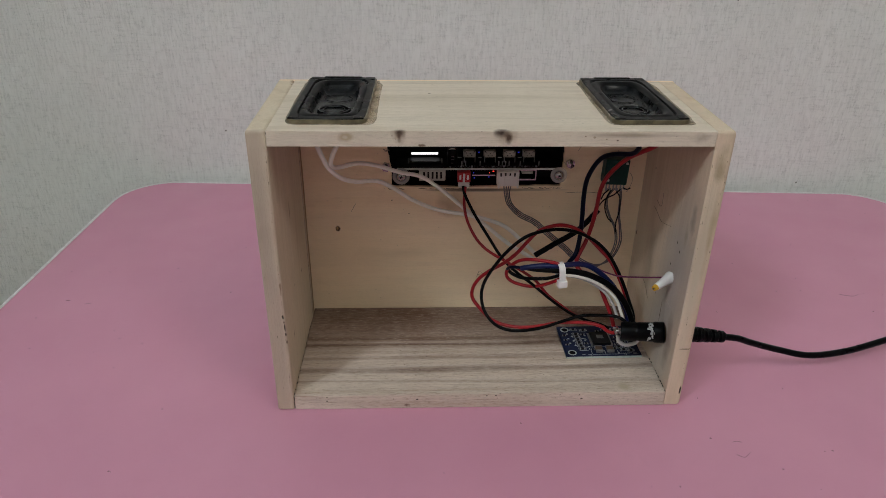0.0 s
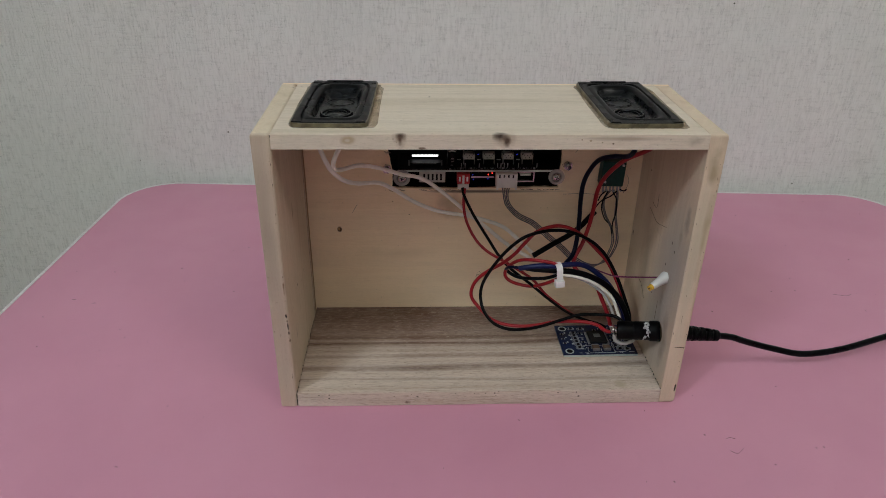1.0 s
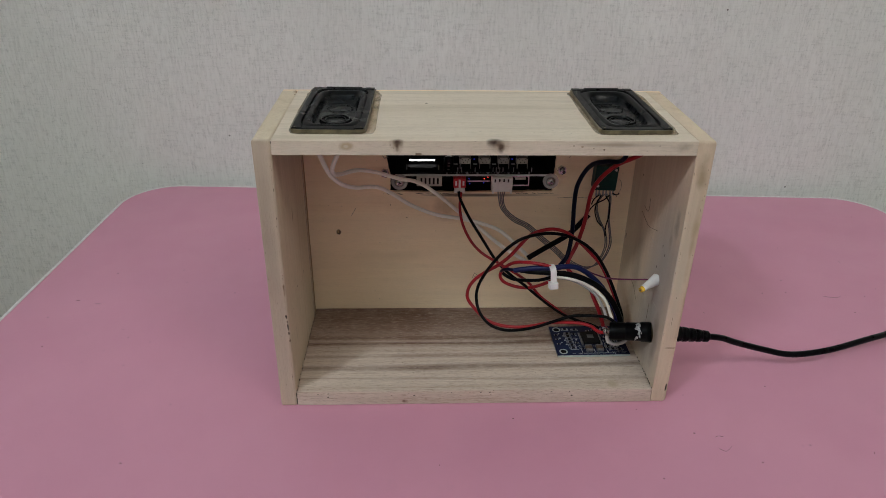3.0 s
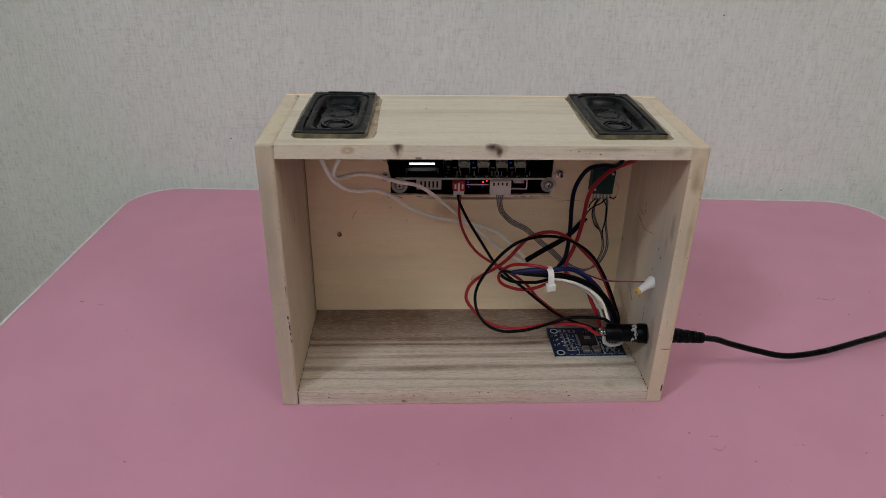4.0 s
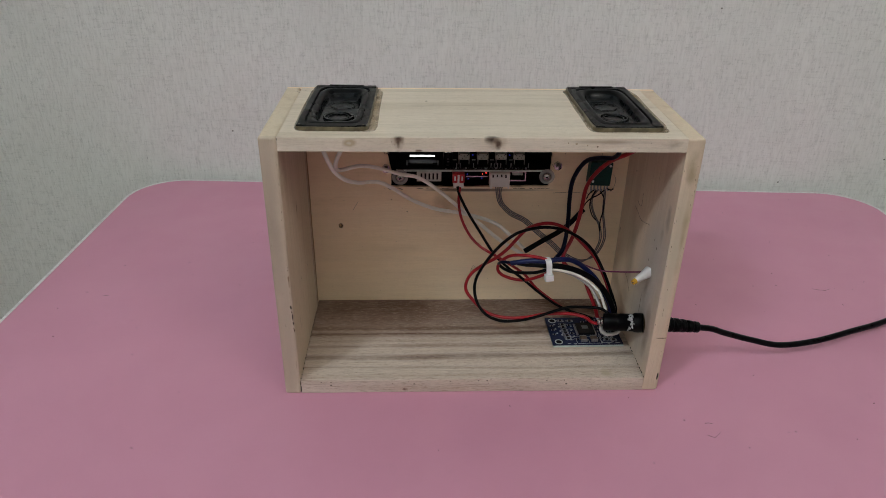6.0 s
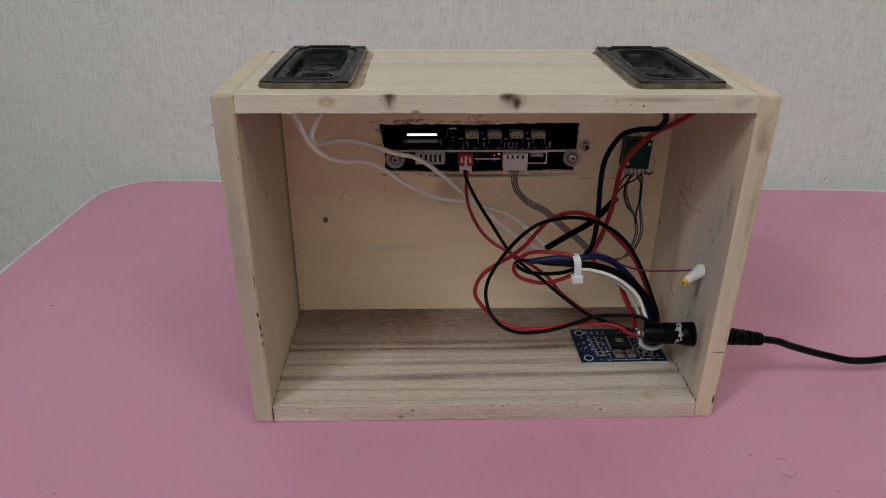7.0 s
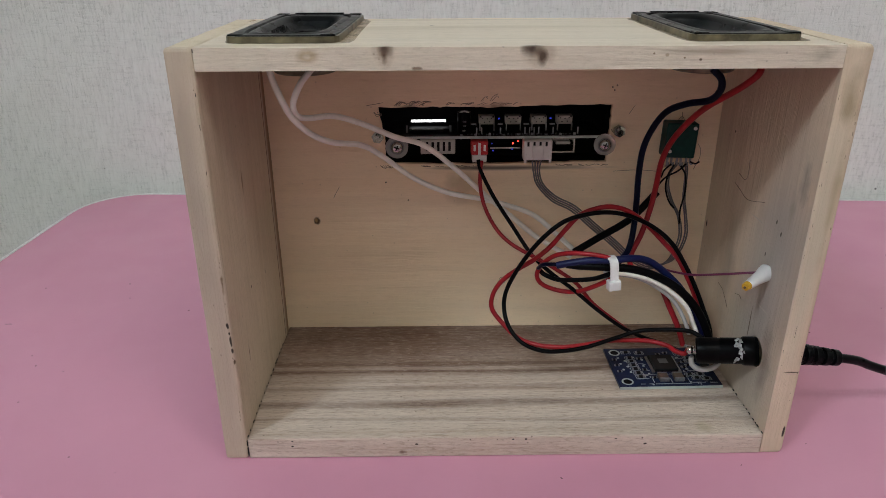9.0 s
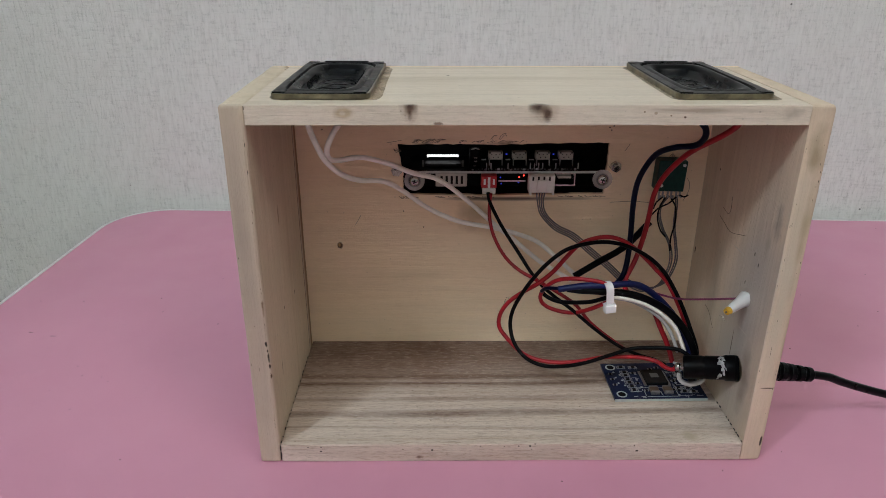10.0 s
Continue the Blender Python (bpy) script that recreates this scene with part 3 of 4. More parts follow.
part("board", block(70, 172, 88.6, 118.5, 115.6, 117.0), matt_black, player, "main board seen edge-on")
part("board_rim", block(70, 172, 88.1, 88.6, 115.7, 116.9), board_edge, player, "pale cut edge of the board")
part("display_back", block(79, 96.3, 104, 105, 120.2, 121.3, 0.1), backlight, player, "bright lit strip of the display")
part("card_slot", block(78, 98, 97, 104, 117.2, 118.4, 0.2), black_chip, player, "dark card slot")
part("slot_lip", block(79.5, 95, 96.6, 97, 118.2, 118.6), grey_chip, player)
for x in (77.2, 98.4):
    part("slot_post", block(x - 0.5, x + 0.5, 96, 97, 117, 120.4), grey_chip, player)
cap = rod((105, 95.8, 117), (105, 95.8, 127), 3.3, 3.3, 24, rings=((0.93, 3.3), (0.97, 3.1)))
part("capacitor", cap, black_plastic, player, "black can capacitor", True)
# highlight on the can, built as a white arc
part("capacitor_glint", tube([(105 + 2.5 * math.cos(radians(a)), 94.4, 125.6 + 2.0 * math.sin(radians(a))) for a in range(20, 161, 20)], 0.42, 8, 3), white_nylon, player, "white arc standing in for the highlight on the can top", True)
for dz in (118.2, 120.6, 122.6):
    part("capacitor_mark", block(103.6 + dz % 1, 105.4 + dz % 1, 92.3, 92.8, dz, dz + 0.8, 0.3), grey_chip, player)
for x in (116.3, 129.3, 141.9, 154.5):
    sw = part("push_button", block(x - 3.9, x + 3.9, 99, 104, 120.0, 124.2, 0.25), dull_ivory, player, "pale push-button housing")
    for dx, dz in ((-2.1, 122.9), (0.2, 122.6), (2.2, 122.9), (-1.2, 121.0), (1.4, 121.2)):
        part("terminal", block(x + dx - 0.28, x + dx + 0.28, 98.8, 99.05, dz, dz + 0.5), black_chip, sw)
    for dx in (-3.4, 3.5):
        part("leg", block(x + dx - 0.3, x + dx + 0.3, 97.4, 98.8, 117.2, 121.0, 0.1), solder, sw)
    for dx in (-3.1, 3.1):
        part("notch", block(x + dx - 0.45, x + dx + 0.45, 98.8, 99.1, 123.5, 124.3), black_chip, sw)
for x in (109.8, 122.9, 135.6, 148.4):
    part("link", block(x - 1.3, x + 1.3, 97.6, 98.2, 120.1, 120.8, 0.1), pale_mask, player, "short pale link between the buttons")
rng = random.Random(31)
for k in range(30):
    x = 107 + 1.75 * k + rng.uniform(-0.4, 0.4)
    part("solder_speck", block(x - 0.3, x + 0.3, 90.4, 90.8, 117.0, 117.3 + rng.uniform(0.1, 0.5)), grey_chip, player)
for x in (111, 113.4, 134.4, 136.6, 138.8, 141.0, 122.5, 148, 160):
    part("pin", block(x - 0.3, x + 0.3, 91.8, 92.4, 117, 120.2), solder, player)
for x in (122.6, 148.3):
    part("indicator", block(x - 0.45, x + 0.45, 103, 103.6, 121.6, 122.3, 0.1), blue_led, player, "dim blue indicator")
hdr = part("pin_header", block(83.8, 100.6, 89.2, 96, 108, 115.2, 0.3), dull_ivory, player, "ivory five-way header")
for k in range(5):
    part("slot", block(86.4 + 2.7 * k, 87.6 + 2.7 * k, 88.9, 89.3, 109.6, 114), black_chip, hdr)
part("usb_socket", sheet([(146.8, 108.4), (158.4, 108.4), (158.4, 115.4), (146.8, 115.4)], [[(147.5, 109.1), (157.7, 109.1), (157.7, 114.9), (147.5, 114.9)]], lambda u, v, w: Vector((u, 89 + w, v)), 12), steel, player, "steel socket shell")
part("tongue", block(149.5, 156.5, 91, 99, 112, 113.4), dull_ivory, player)
for k in range(9):
    part("solder_joint", block(103 + 6.8 * k, 104.2 + 6.8 * k, 89.2, 90.2, 117.0, 117.5 + 0.3 * (k % 3), 0.1), solder, player)
part("metal_strip", block(118, 133, 96, 97, 108.6, 109.4), steel, player)
for x, z, m in ((128.8, 112.3, red_led), (131.5, 115.0, red_led), (131.2, 113.2, red_led), (118.6, 112.2, blue_led), (119.2, 108.7, blue_led), (128.5, 109.3, blue_led)):
    part("indicator", block(x - 0.35, x + 0.35, 92, 92.6, z - 0.32, z + 0.32, 0.12), m, player, "small lit indicator")
rc = part("plug_red", block(108.0, 116.2, 85.0, 91, 108.5, 115.2, 0.4), red_plastic, player, "red two-way plug")
part("key", block(111.4, 112.7, 84.6, 85.1, 105, 114.5), ivory_plastic, rc)
part("plug_body", block(108.6, 115.7, 85.2, 90, 104.9, 108.4, 0.4), ivory_plastic, rc, "ivory plug body")
for x in (109.2, 114.0):
    part("window", block(x, x + 1.1, 84.7, 85.05, 110.5, 113.5), ivory_plastic, rc)
wc = part("plug_white", block(133.2, 147.0, 85.0, 91, 105.6, 115.4, 0.5), ivory_plastic, player, "white four-way plug")
for k in range(4):
    part("slot", block(134.9 + 2.9 * k, 135.9 + 2.9 * k, 84.85, 85.1, 112.6, 114.8), black_chip, wc)
part("rib", block(137.4, 142.8, 84.4, 85.1, 106.2, 113.0, 0.2), ivory_plastic, wc)
for x in (133.6, 145.6):
    part("lug", block(x, x + 1.2, 84.5, 85.1, 104.6, 109, 0.2), ivory_plastic, wc)


def make_screw(x, y, z, washer_r):
    s = thing("screw", (x, y, z), "cross-head steel screw with a clear plastic washer", "screw", "screws of the player")
    part("washer", sheet([(x + washer_r * math.cos(2 * math.pi * k / 28), z + washer_r * math.sin(2 * math.pi * k / 28)) for k in range(28)], [[(x + 1.7 * math.cos(2 * math.pi * k / 16), z + 1.7 * math.sin(2 * math.pi * k / 16)) for k in range(16)]], lambda u, v, w: Vector((u, y + w, v)), 1.2), washer, s, "clear washer")
    part("head_shadow", rod((x, y - 0.02, z), (x, y - 0.1, z), 3.5, 3.5, 20), grey_chip, s)
    part("head", rod((x, y + 0.2, z), (x, y - 1.5, z), 2.9, 1.7, 20, rings=((0.4, 2.8), (0.8, 2.3))), steel, s, "", True)
    for a in (20, 110):
        part("cross_slot", block(-1.3, 1.3, -0.12, 0.12, -0.3, 0.3, m=Matrix.Translation((x, y - 1.4, z)) @ pose(0, 0, 0, 0, a, 0)), black_chip, s)
    part("shank", rod((x, y, z), (x, 99, z), 1.4, 1.4, 12), steel, s)
    return s


make_screw(72.6, 85.5, 112.4, 5.4)
make_screw(172.2, 85.5, 113.0, 5.2)


def make_nut(x, z, tilt):
    s = thing("screw", (x, BACK, z), "shiny hexagonal nut on a screw end in the plywood", "nut", "nuts of the player")
    m = Matrix.Translation((x, BACK, z)) @ pose(0, 0, 0, 0, tilt, 0) @ Matrix.Translation((-x, -BACK, -z))
    b = rod((x, BACK - 0.1, z), (x, BACK - 2.6, z), 3.0, 3.0, 6)
    b.transform(m)
    part("nut", b, steel, s)
    part("screw_end", rod((x, BACK, z), (x, BACK - 5.4, z), 1.7, 1.5, 12, rings=((0.6, 1.4), (0.65, 1.15), (0.75, 1.4), (0.8, 1.15), (0.9, 1.4))), steel, s)


make_nut(62.8, 115.2, 10)
make_nut(180.9, 117.4, 25)

# ---- volume control ----
pot = thing("volume_control", (208.5, BACK, 113), "dark green rotary volume control with soldered wire ends", "electronic part")
part("body", block(201.8, 217.0, 87.4, BACK - 0.1, 105.6, 122.6, 0.7, 2, m=Matrix.Translation((209, 0, 113)) @ pose(0, 0, 0, 0, 2, 0) @ Matrix.Translation((-209, 0, -113))), green_plastic, pot, "dark green plastic housing")
for x, z in ((215.4, 120.2), (204.4, 109)):
    part("rivet", rod((x, 87.5, z), (x, 86.8, z), 0.95, 0.8, 12), white_nylon, pot)
for k in range(6):
    part("terminal", block(203.4 + 2.3 * k, 204.3 + 2.3 * k, 87.4 + (k % 2), 88.1 + (k % 2), 101.3 + (k % 3) * 0.6, 105.8), solder, pot)
    part("solder_blob", rod((203.9 + 2.3 * k, 87.4, 103.4), (204.3 + 2.3 * k, 86.9, 101.4 + (k % 3) * 0.5), 0.9, 0.5, 8), solder, pot)

# ---- amplifier board ----
amp = thing("amplifier_board", (201, 50, TB), "small blue amplifier circuit board lying on the box bottom", "circuit board")
AM = Matrix.Translation((176.8, 33.4, TB + 0.05)) @ pose(0, 0, 0, 0, 0, 0.9)


def on_amp(x0, x1, y0, y1, z0, z1, bevel=0.0):
    return block(x0, x1, y0, y1, z0, z1, bevel, m=AM)


def at_amp(x, y, z):
    return AM @ Vector((x, y, z))


part("board", on_amp(0, 48.6, 0.2, 34, 0.3, 1.6), blue_mask, amp, "dark blue solder mask")
part("board_rim", on_amp(0, 48.6, 0, 0.2, 0.3, 1.5), board_edge, amp)
part("underside", on_amp(0.2, 48.4, 0.2, 33.8, 0, 0.3), board_edge, amp)
for x, y in ((4.6, 4.4), (4.6, 30)):
    part("fixing_hole", sheet([(x + 2.8 * math.cos(2 * math.pi * k / 24), y + 2.8 * math.sin(2 * math.pi * k / 24)) for k in range(24)], [[(x + 2.0 * math.cos(2 * math.pi * k / 24), y + 2.0 * math.sin(2 * math.pi * k / 24)) for k in range(24)]], lambda u, v, w: at_amp(u, v, 1.6 + w), 0.12), board_edge, amp, "tinned ring of a fixing hole")
    part("hole", rod(at_amp(x, y, 1.6), at_amp(x, y, 1.68), 1.9, 1.9, 20), matt_black, amp)
chip = part("chip", on_amp(20, 31.5, 12, 25, 1.7, 3.4, 0.2), black_chip, amp, "black amplifier chip")
part("chip_mark", on_amp(23.6, 28.0, 17.2, 21.2, 3.4, 3.46), grey_chip, chip)
for sx in (18.6, 31.6):
    part("pin_row", on_amp(sx, sx + 1.3, 11.6, 25.4, 1.6, 2.1), solder, amp)
rng = random.Random(4)
for x, y in ((11, 25), (11, 21.8), (11.2, 18.4), (11.3, 15), (11.7, 11.6), (12, 8.2), (10.4, 30), (17, 29.5), (36, 9.5), (38.4, 6.6), (41, 9.5), (43, 6), (36.5, 28), (40, 24)):
    for sx in (-1, 1):
        part("marking", on_amp(x + sx * 2.3 - 0.14, x + sx * 2.3 + 0.14, y - 1.1, y + 1.1, 1.6, 1.63), pale_mask, amp)
    for sy in (-1, 1):
        part("marking", on_amp(x - 2.3, x + 2.3, y + sy * 1.15 - 0.13, y + sy * 1.15 + 0.13, 1.6, 1.63), pale_mask, amp)
    c = part("resistor", on_amp(x - 1.3, x + 1.3, y - 0.7, y + 0.7, 1.6, 2.2), black_chip, amp)
    for e in (-1, 1):
        part("end_cap", on_amp(x + e * 1.3 - 0.35, x + e * 1.3 + 0.35, y - 0.75, y + 0.75, 1.6, 2.25), solder, c)
for x, y in ((5.2, 25), (5.2, 19.8), (5.4, 14.6), (37.2, 6.4), (41.4, 5.6), (8.0, 22.4), (8.1, 17.2), (8.4, 12.4)):
    part("test_pad", rod(at_amp(x, y, 1.6), at_amp(x, y, 1.9), 0.65, 0.5, 10), pale_mask, amp)
for x in (22.2, 29.4):
    c = part("ceramic_capacitor", on_amp(x - 2.2, x + 2.2, 4.6, 8.4, 1.6, 3.6, 0.2), copper_cap, amp, "brown ceramic capacitor")
    part("end_cap", on_amp(x - 2.3, x + 2.3, 3.6, 4.8, 1.6, 3.6, 0.2), solder, c)
    part("end_cap", on_amp(x - 2.3, x + 2.3, 8.2, 9.4, 1.6, 3.6, 0.2), solder, c)
for x0, x1, y in ((17.5, 34.5, 1.9), (10.5, 12.6, 2.0), (14.4, 16.6, 2.0), (37, 41.5, 2.6), (43.6, 47, 2.4), (36, 42, 12.4), (10, 15.6, 6.3), (15.6, 16, 10)):
    part("marking", on_amp(x0, x1, y, y + 0.45, 1.6, 1.64), pale_mask, amp)
for k in range(26):
    x, y = rng.choice((16.0, 16.4, 33.4, 34.6, 36, 37.6, 39.4, 41)) + rng.uniform(-0.5, 0.5), 3 + k * 1.1
    if not (3 < x < 17 and y < 8):
        part("solder_pad", on_amp(x - 0.5, x + 0.5, y - 0.35, y + 0.35, 1.6, 1.75 + 0.4 * rng.random()), rng.choice((solder, pale_mask, black_chip)), amp)
for k in range(40):
    x, y = (16.2, 34.4, 35.2, 37, 39.4, 42, 44, 15.6)[k % 8] + rng.uniform(-0.7, 0.7), 2.6 + (k // 8) * 5.6 + rng.uniform(-1.2, 1.2)
    wide, deep = rng.choice(((0.9, 0.18), (0.2, 0.8), (0.5, 0.2), (1.4, 0.16)))
    part("marking", on_amp(x - wide, x + wide, y - deep, y + deep, 1.6, 1.63), pale_mask, amp)
for x, y in ((3.0, 23.4), (3.0, 18.2), (3.1, 13), (15.6, 14), (15.4, 24), (35.4, 15.5), (38, 17.5), (40.6, 15), (36.4, 20.5), (39.4, 21), (18.4, 7.2), (33, 8), (26, 27.8), (30, 29)):
    c = part("resistor", on_amp(x - 0.9, x + 0.9, y - 0.5, y + 0.5, 1.6, 2.1), black_chip, amp)
    for e in (-1, 1):
        part("end_cap", on_amp(x + e * 0.9 - 0.3, x + e * 0.9 + 0.3, y - 0.55, y + 0.55, 1.6, 2.15), solder, c)
for x, y in ((17.2, 3.2), (17.2, 10.2), (34.2, 3.2), (25.8, 3.2), (25.8, 10.2)):
    part("marking", on_amp(x - 0.2, x + 0.2, y - 0.2, y + 3.6, 1.6, 1.64) if y < 5 else on_amp(x - 3.8, x + 3.8, y - 0.15, y + 0.15, 1.6, 1.64), pale_mask, amp)
part("terminal_row", on_amp(43.5, 47.4, 11, 31, 1.6, 3.0, 0.3), black_chip, amp)

# ---- power socket, plug and cable ----
socket = thing("power_socket", (W - T, JACK[0], JACK[1]), "black round power socket through the box side, smeared with white paint", "socket")
J0, J1 = Vector((206.8, 27.2, 34.2)), Vector((231, 20.2, 37.8))
part("barrel", rod(J0, J1, 5.6, 6.2, 32, rings=((0.03, 5.8), (0.35, 5.8), (0.36, 5.6), (0.4, 5.6), (0.41, 5.8), (0.74, 5.8), (0.75, 6.1))), black_plastic, socket, "black plastic barrel", True)
part("nut", rod(J0.lerp(J1, 0.76), J0.lerp(J1, 0.95), 6.2, 6.2, 32, rings=((0.08, 6.35), (0.92, 6.35))), black_plastic, socket, "flat ring", True)
along = (J1 - J0).normalized()
rng = random.Random(21)
for k in range(34):
    ang = radians(4 + 3.2 * k + rng.uniform(-5, 5))
    c = J0.lerp(J1, 0.58 + rng.uniform(0.0, 0.14)) + 5.95 * Vector((0, -math.sin(ang), math.cos(ang)))
    part("paint_smear", block(-rng.uniform(0.6, 1.5), rng.uniform(0.6, 1.5), -0.55, 0.55, -0.15, 0.15, 0.12, 2, m=Matrix.Translation(c) @ pose(0, 0, 0, math.degrees(ang), 0, rng.uniform(-60, 60))), smear_white, socket)
part("solder_tag", rod(J0 + Vector((0.5, -1.5, 1)), J0 - along * 4.6 + Vector((0, -1.5, 1)), 2.0, 1.2, 16, rings=((0.3, 2.0), (0.36, 1.5), (0.5, 1.5), (0.56, 2.0), (0.85, 1.9))), steel, socket, "bright ringed terminal", True)
part("solder_tag", rod(J0 + Vector((0, 0, 1)), J0 - along * 5 + Vector((0, 0, 2.4)), 0.8, 0.6, 10), solder, socket)

cable = thing("power_cable", (W, 21, 36), "black power plug and cable running out over the table", "cable")
P0, P1 = Vector((W + 0.2, 20.4, 37.2)), Vector((270, 24.0, 31.5))
part("plug", rod(P0, P0.lerp(P1, 0.62), 4.5, 4.1, 24), black_plastic, cable, "round black plug", True)
for k in range(5):
    s = 0.22 + 0.165 * k
    part("ridge", rod(P0.lerp(P1, s), P0.lerp(P1, s + 0.1), 5.0 - 0.34 * k, 4.8 - 0.34 * k, 20, rings=((0.1, 5.1 - 0.34 * k), (0.9, 5.0 - 0.34 * k))), rubber, cable, "moulded strain-relief ridge")
part("strain_relief", rod(P0.lerp(P1, 0.2), P1, 3.8, 2.6, 20), rubber, cable)
part("cord", tube([P0.lerp(P1, 0.8), P1, (281, 27, 28), (292, 30, 22.5), (314, 34.5, 13.5), (335, 34.5, 9.0), (363, 40, 8.2), (396, 52, 8.0), (430, 68, 5), (480, 96, 1.6), (520, 122, 1.0), (548, 142, 0.6), (566, 156, -20), (574, 164, -90), (580, 168, -200), (592, 172, -290), (640, 180, -297)], 2.1, 12, 8), rubber, cable, "black round cord", True)


# ---- loose wires in the box ----
def wire(points, r, material, label, group="wires in the box", name="wire", wobble=0.0):
    ob = part(name, tube(points, r, 10, 7, wobble=wobble), material, None, "", True)
    return tagged(ob, label, "wire", group)


wire([(29.5, 24, 160), (31, 22, 155), (34, 22, 147), (36.5, 26, 140), (41.5, 34, 132), (48.5, 44, 126), (59, 56, 121.5), (68, 66, 113), (80, 76, 100.5), (96, 82, 91), (113, 86, 86), (127, 87, 82), (140, 86, 77), (151, 82, 68.5), (160, 76, 61.5)], 1.25, white_wire, "white speaker wire hanging from the box top", "wires in the box", "speaker_wire")
wire([(44.5, 30, 158.5), (40.5, 24, 153.5), (37.5, 23, 146.5), (37.5, 28, 141), (40.5, 34, 138.5), (49.5, 44, 137), (59.5, 56, 131), (73, 68, 122), (85.5, 76, 116), (99, 82, 104), (113, 86, 90), (127.5, 88, 77), (142, 85, 65.5), (158, 76, 58.5)], 1.25, white_wire, "white speaker wire looping along the plywood back", "wires in the box", "speaker_wire")
wire([(158.5, 72, 63), (171, 76, 69), (186.5, 80, 77), (199.5, 84, 89.5)], 1.8, black_wire, "black heat-shrink sleeve joining thin wires behind the loops", "wires in the box", "cable_sleeve")
wire([(111.5, 84, 106.5), (113, 83, 100.5), (119, 78, 89.5), (127, 70, 78.5), (136, 62, 66.5), (145, 57, 59), (155, 54, 52), (167, 52, 42), (179, 50, 33.5), (190.5, 50, 27.5), (200.5, 50, 24), (206.5, 50, 21)], 0.95, black_wire, "thin black wire from the red plug", "wires in the box", "wire")
wire([(113, 84, 106), (112.5, 83, 95), (114.5, 78, 85), (120, 72, 75.5), (127, 66, 70), (137, 60, 66), (147.5, 56, 61), (157, 54, 54.5), (165.5, 54, 44), (178.5, 53, 33.5), (187, 52, 28), (197, 52, 23.5)], 0.95, red_wire, "thin red wire from the red plug", "wires in the box", "wire")
wire([(210.5, 30, 38.6), (207, 34, 39.5), (202.5, 36, 39.5), (194.5, 40, 37.5), (185.5, 44, 34.5), (174, 44, 30.5), (162, 42, 27.5), (151, 41, 26), (140.5, 42, 25.5), (131.5, 46, 27.5), (125.5, 52, 33), (123.5, 58, 40), (124.5, 60, 48), (128, 58, 58), (133.5, 54, 70), (140.5, 52, 80), (149, 52, 87), (159.5, 54, 89.5), (170, 56, 89.5), (181, 58, 86.5), (192.5, 58, 80.5), (200.5, 56, 73.5), (206.5, 54, 64.5), (211, 50, 55.5), (215, 46, 45.5), (218.5, 42, 35), (218, 39, 26)], 1.05, black_wire, "black wire in a large loose loop to the power socket", "wires in the box", "power_wire")
wire([(206.5, 33, 33), (204.5, 33, 29), (201, 36, 28.5), (198.5, 40, 29), (191.5, 44, 29), (181.5, 46, 28.5), (170.5, 46, 28), (160, 45, 26.5), (149.5, 46, 25), (139, 50, 24), (130, 55, 25.5), (122, 60, 32), (118, 63, 37.5), (118.5, 63, 45), (122.5, 62, 52.5), (129.5, 60, 59.5), (137, 58, 65.5), (144, 57, 72.5), (150, 56, 81), (156, 56, 88), (163.5, 57, 91), (171.5, 58, 91.5), (180, 59, 88.5), (189, 60, 81.5), (197.5, 60, 73), (204.5, 58, 65.5), (210.5, 55, 54.5), (215, 52, 44), (217.5, 48, 37), (217.5, 43, 28)], 1.15, red_wire, "red wire in a large loose loop to the power socket", "wires in the box", "power_wire")
wire([(216, 30, 158), (214.5, 30, 154.5), (211.5, 38, 148), (205.5, 50, 139), (201.5, 58, 131), (197.5, 66, 120), (196, 72, 109), (196, 76, 95), (194.5, 76, 83.5), (191, 74, 71.5), (185, 68, 61.5), (186.5, 62, 57), (196.5, 56, 52.5), (201, 50, 43.5), (205, 46, 34.5), (207.5, 44, 26.5)], 1.35, red_wire, "thick red speaker wire hanging from the box top", "wires in the box", "speaker_wire")
wire([(199.5, 36, 156.5), (203.5, 36, 152.5), (204.5, 38, 147.5), (203, 44, 142.5), (197, 52, 139.5), (191.5, 60, 134.5), (188, 66, 125.5), (186, 70, 115), (186.5, 74, 101.5), (187.5, 76, 88), (187, 74, 76), (184.5, 70, 65.5), (178.5, 64, 61)], 1.45, navy_wire, "dark navy speaker wire hanging from the box top", "wires in the box", "speaker_wire")
wire([(146, 48, 67), (151.5, 46, 69), (159, 44, 71), (168.5, 42, 72), (179, 44, 72), (187.5, 47, 69), (196, 49, 62.5), (204.5, 48, 54), (210.5, 46, 44.5), (215, 44, 35.5), (215.5, 42, 27)], 1.7, blue_wire, "blue wire in the tied bundle", "wires in the box", "wire")
wire([(149, 47, 67.6), (144, 50, 66.6), (140.5, 54, 64.6), (139, 58, 61)], 0.95, navy_wire, "dark navy lead entering the blue sleeve", "wires in the box", "wire")
wire([(150, 47, 68), (156.5, 45, 68), (164, 43, 68.5), (169, 42, 68.5), (179.5, 43, 67), (190.5, 44, 63), (201.5, 44, 56.5), (210.5, 42, 47), (216, 39, 36), (216.5, 37, 29), (214, 35, 24)], 1.9, black_wire, "thick black sleeved wire in the tied bundle", "wires in the box", "cable_sleeve")
wire([(169, 42, 72.5), (163.5, 43, 74), (153, 48, 73), (145.5, 54, 69), (140, 58, 62), (139, 60, 55.5), (142.5, 60, 51), (150, 58, 49), (157, 54, 50.5), (163.5, 48, 56), (170, 42, 63)], 1.1, red_wire, "red wire in a small loop through the cable tie", "wires in the box", "wire")
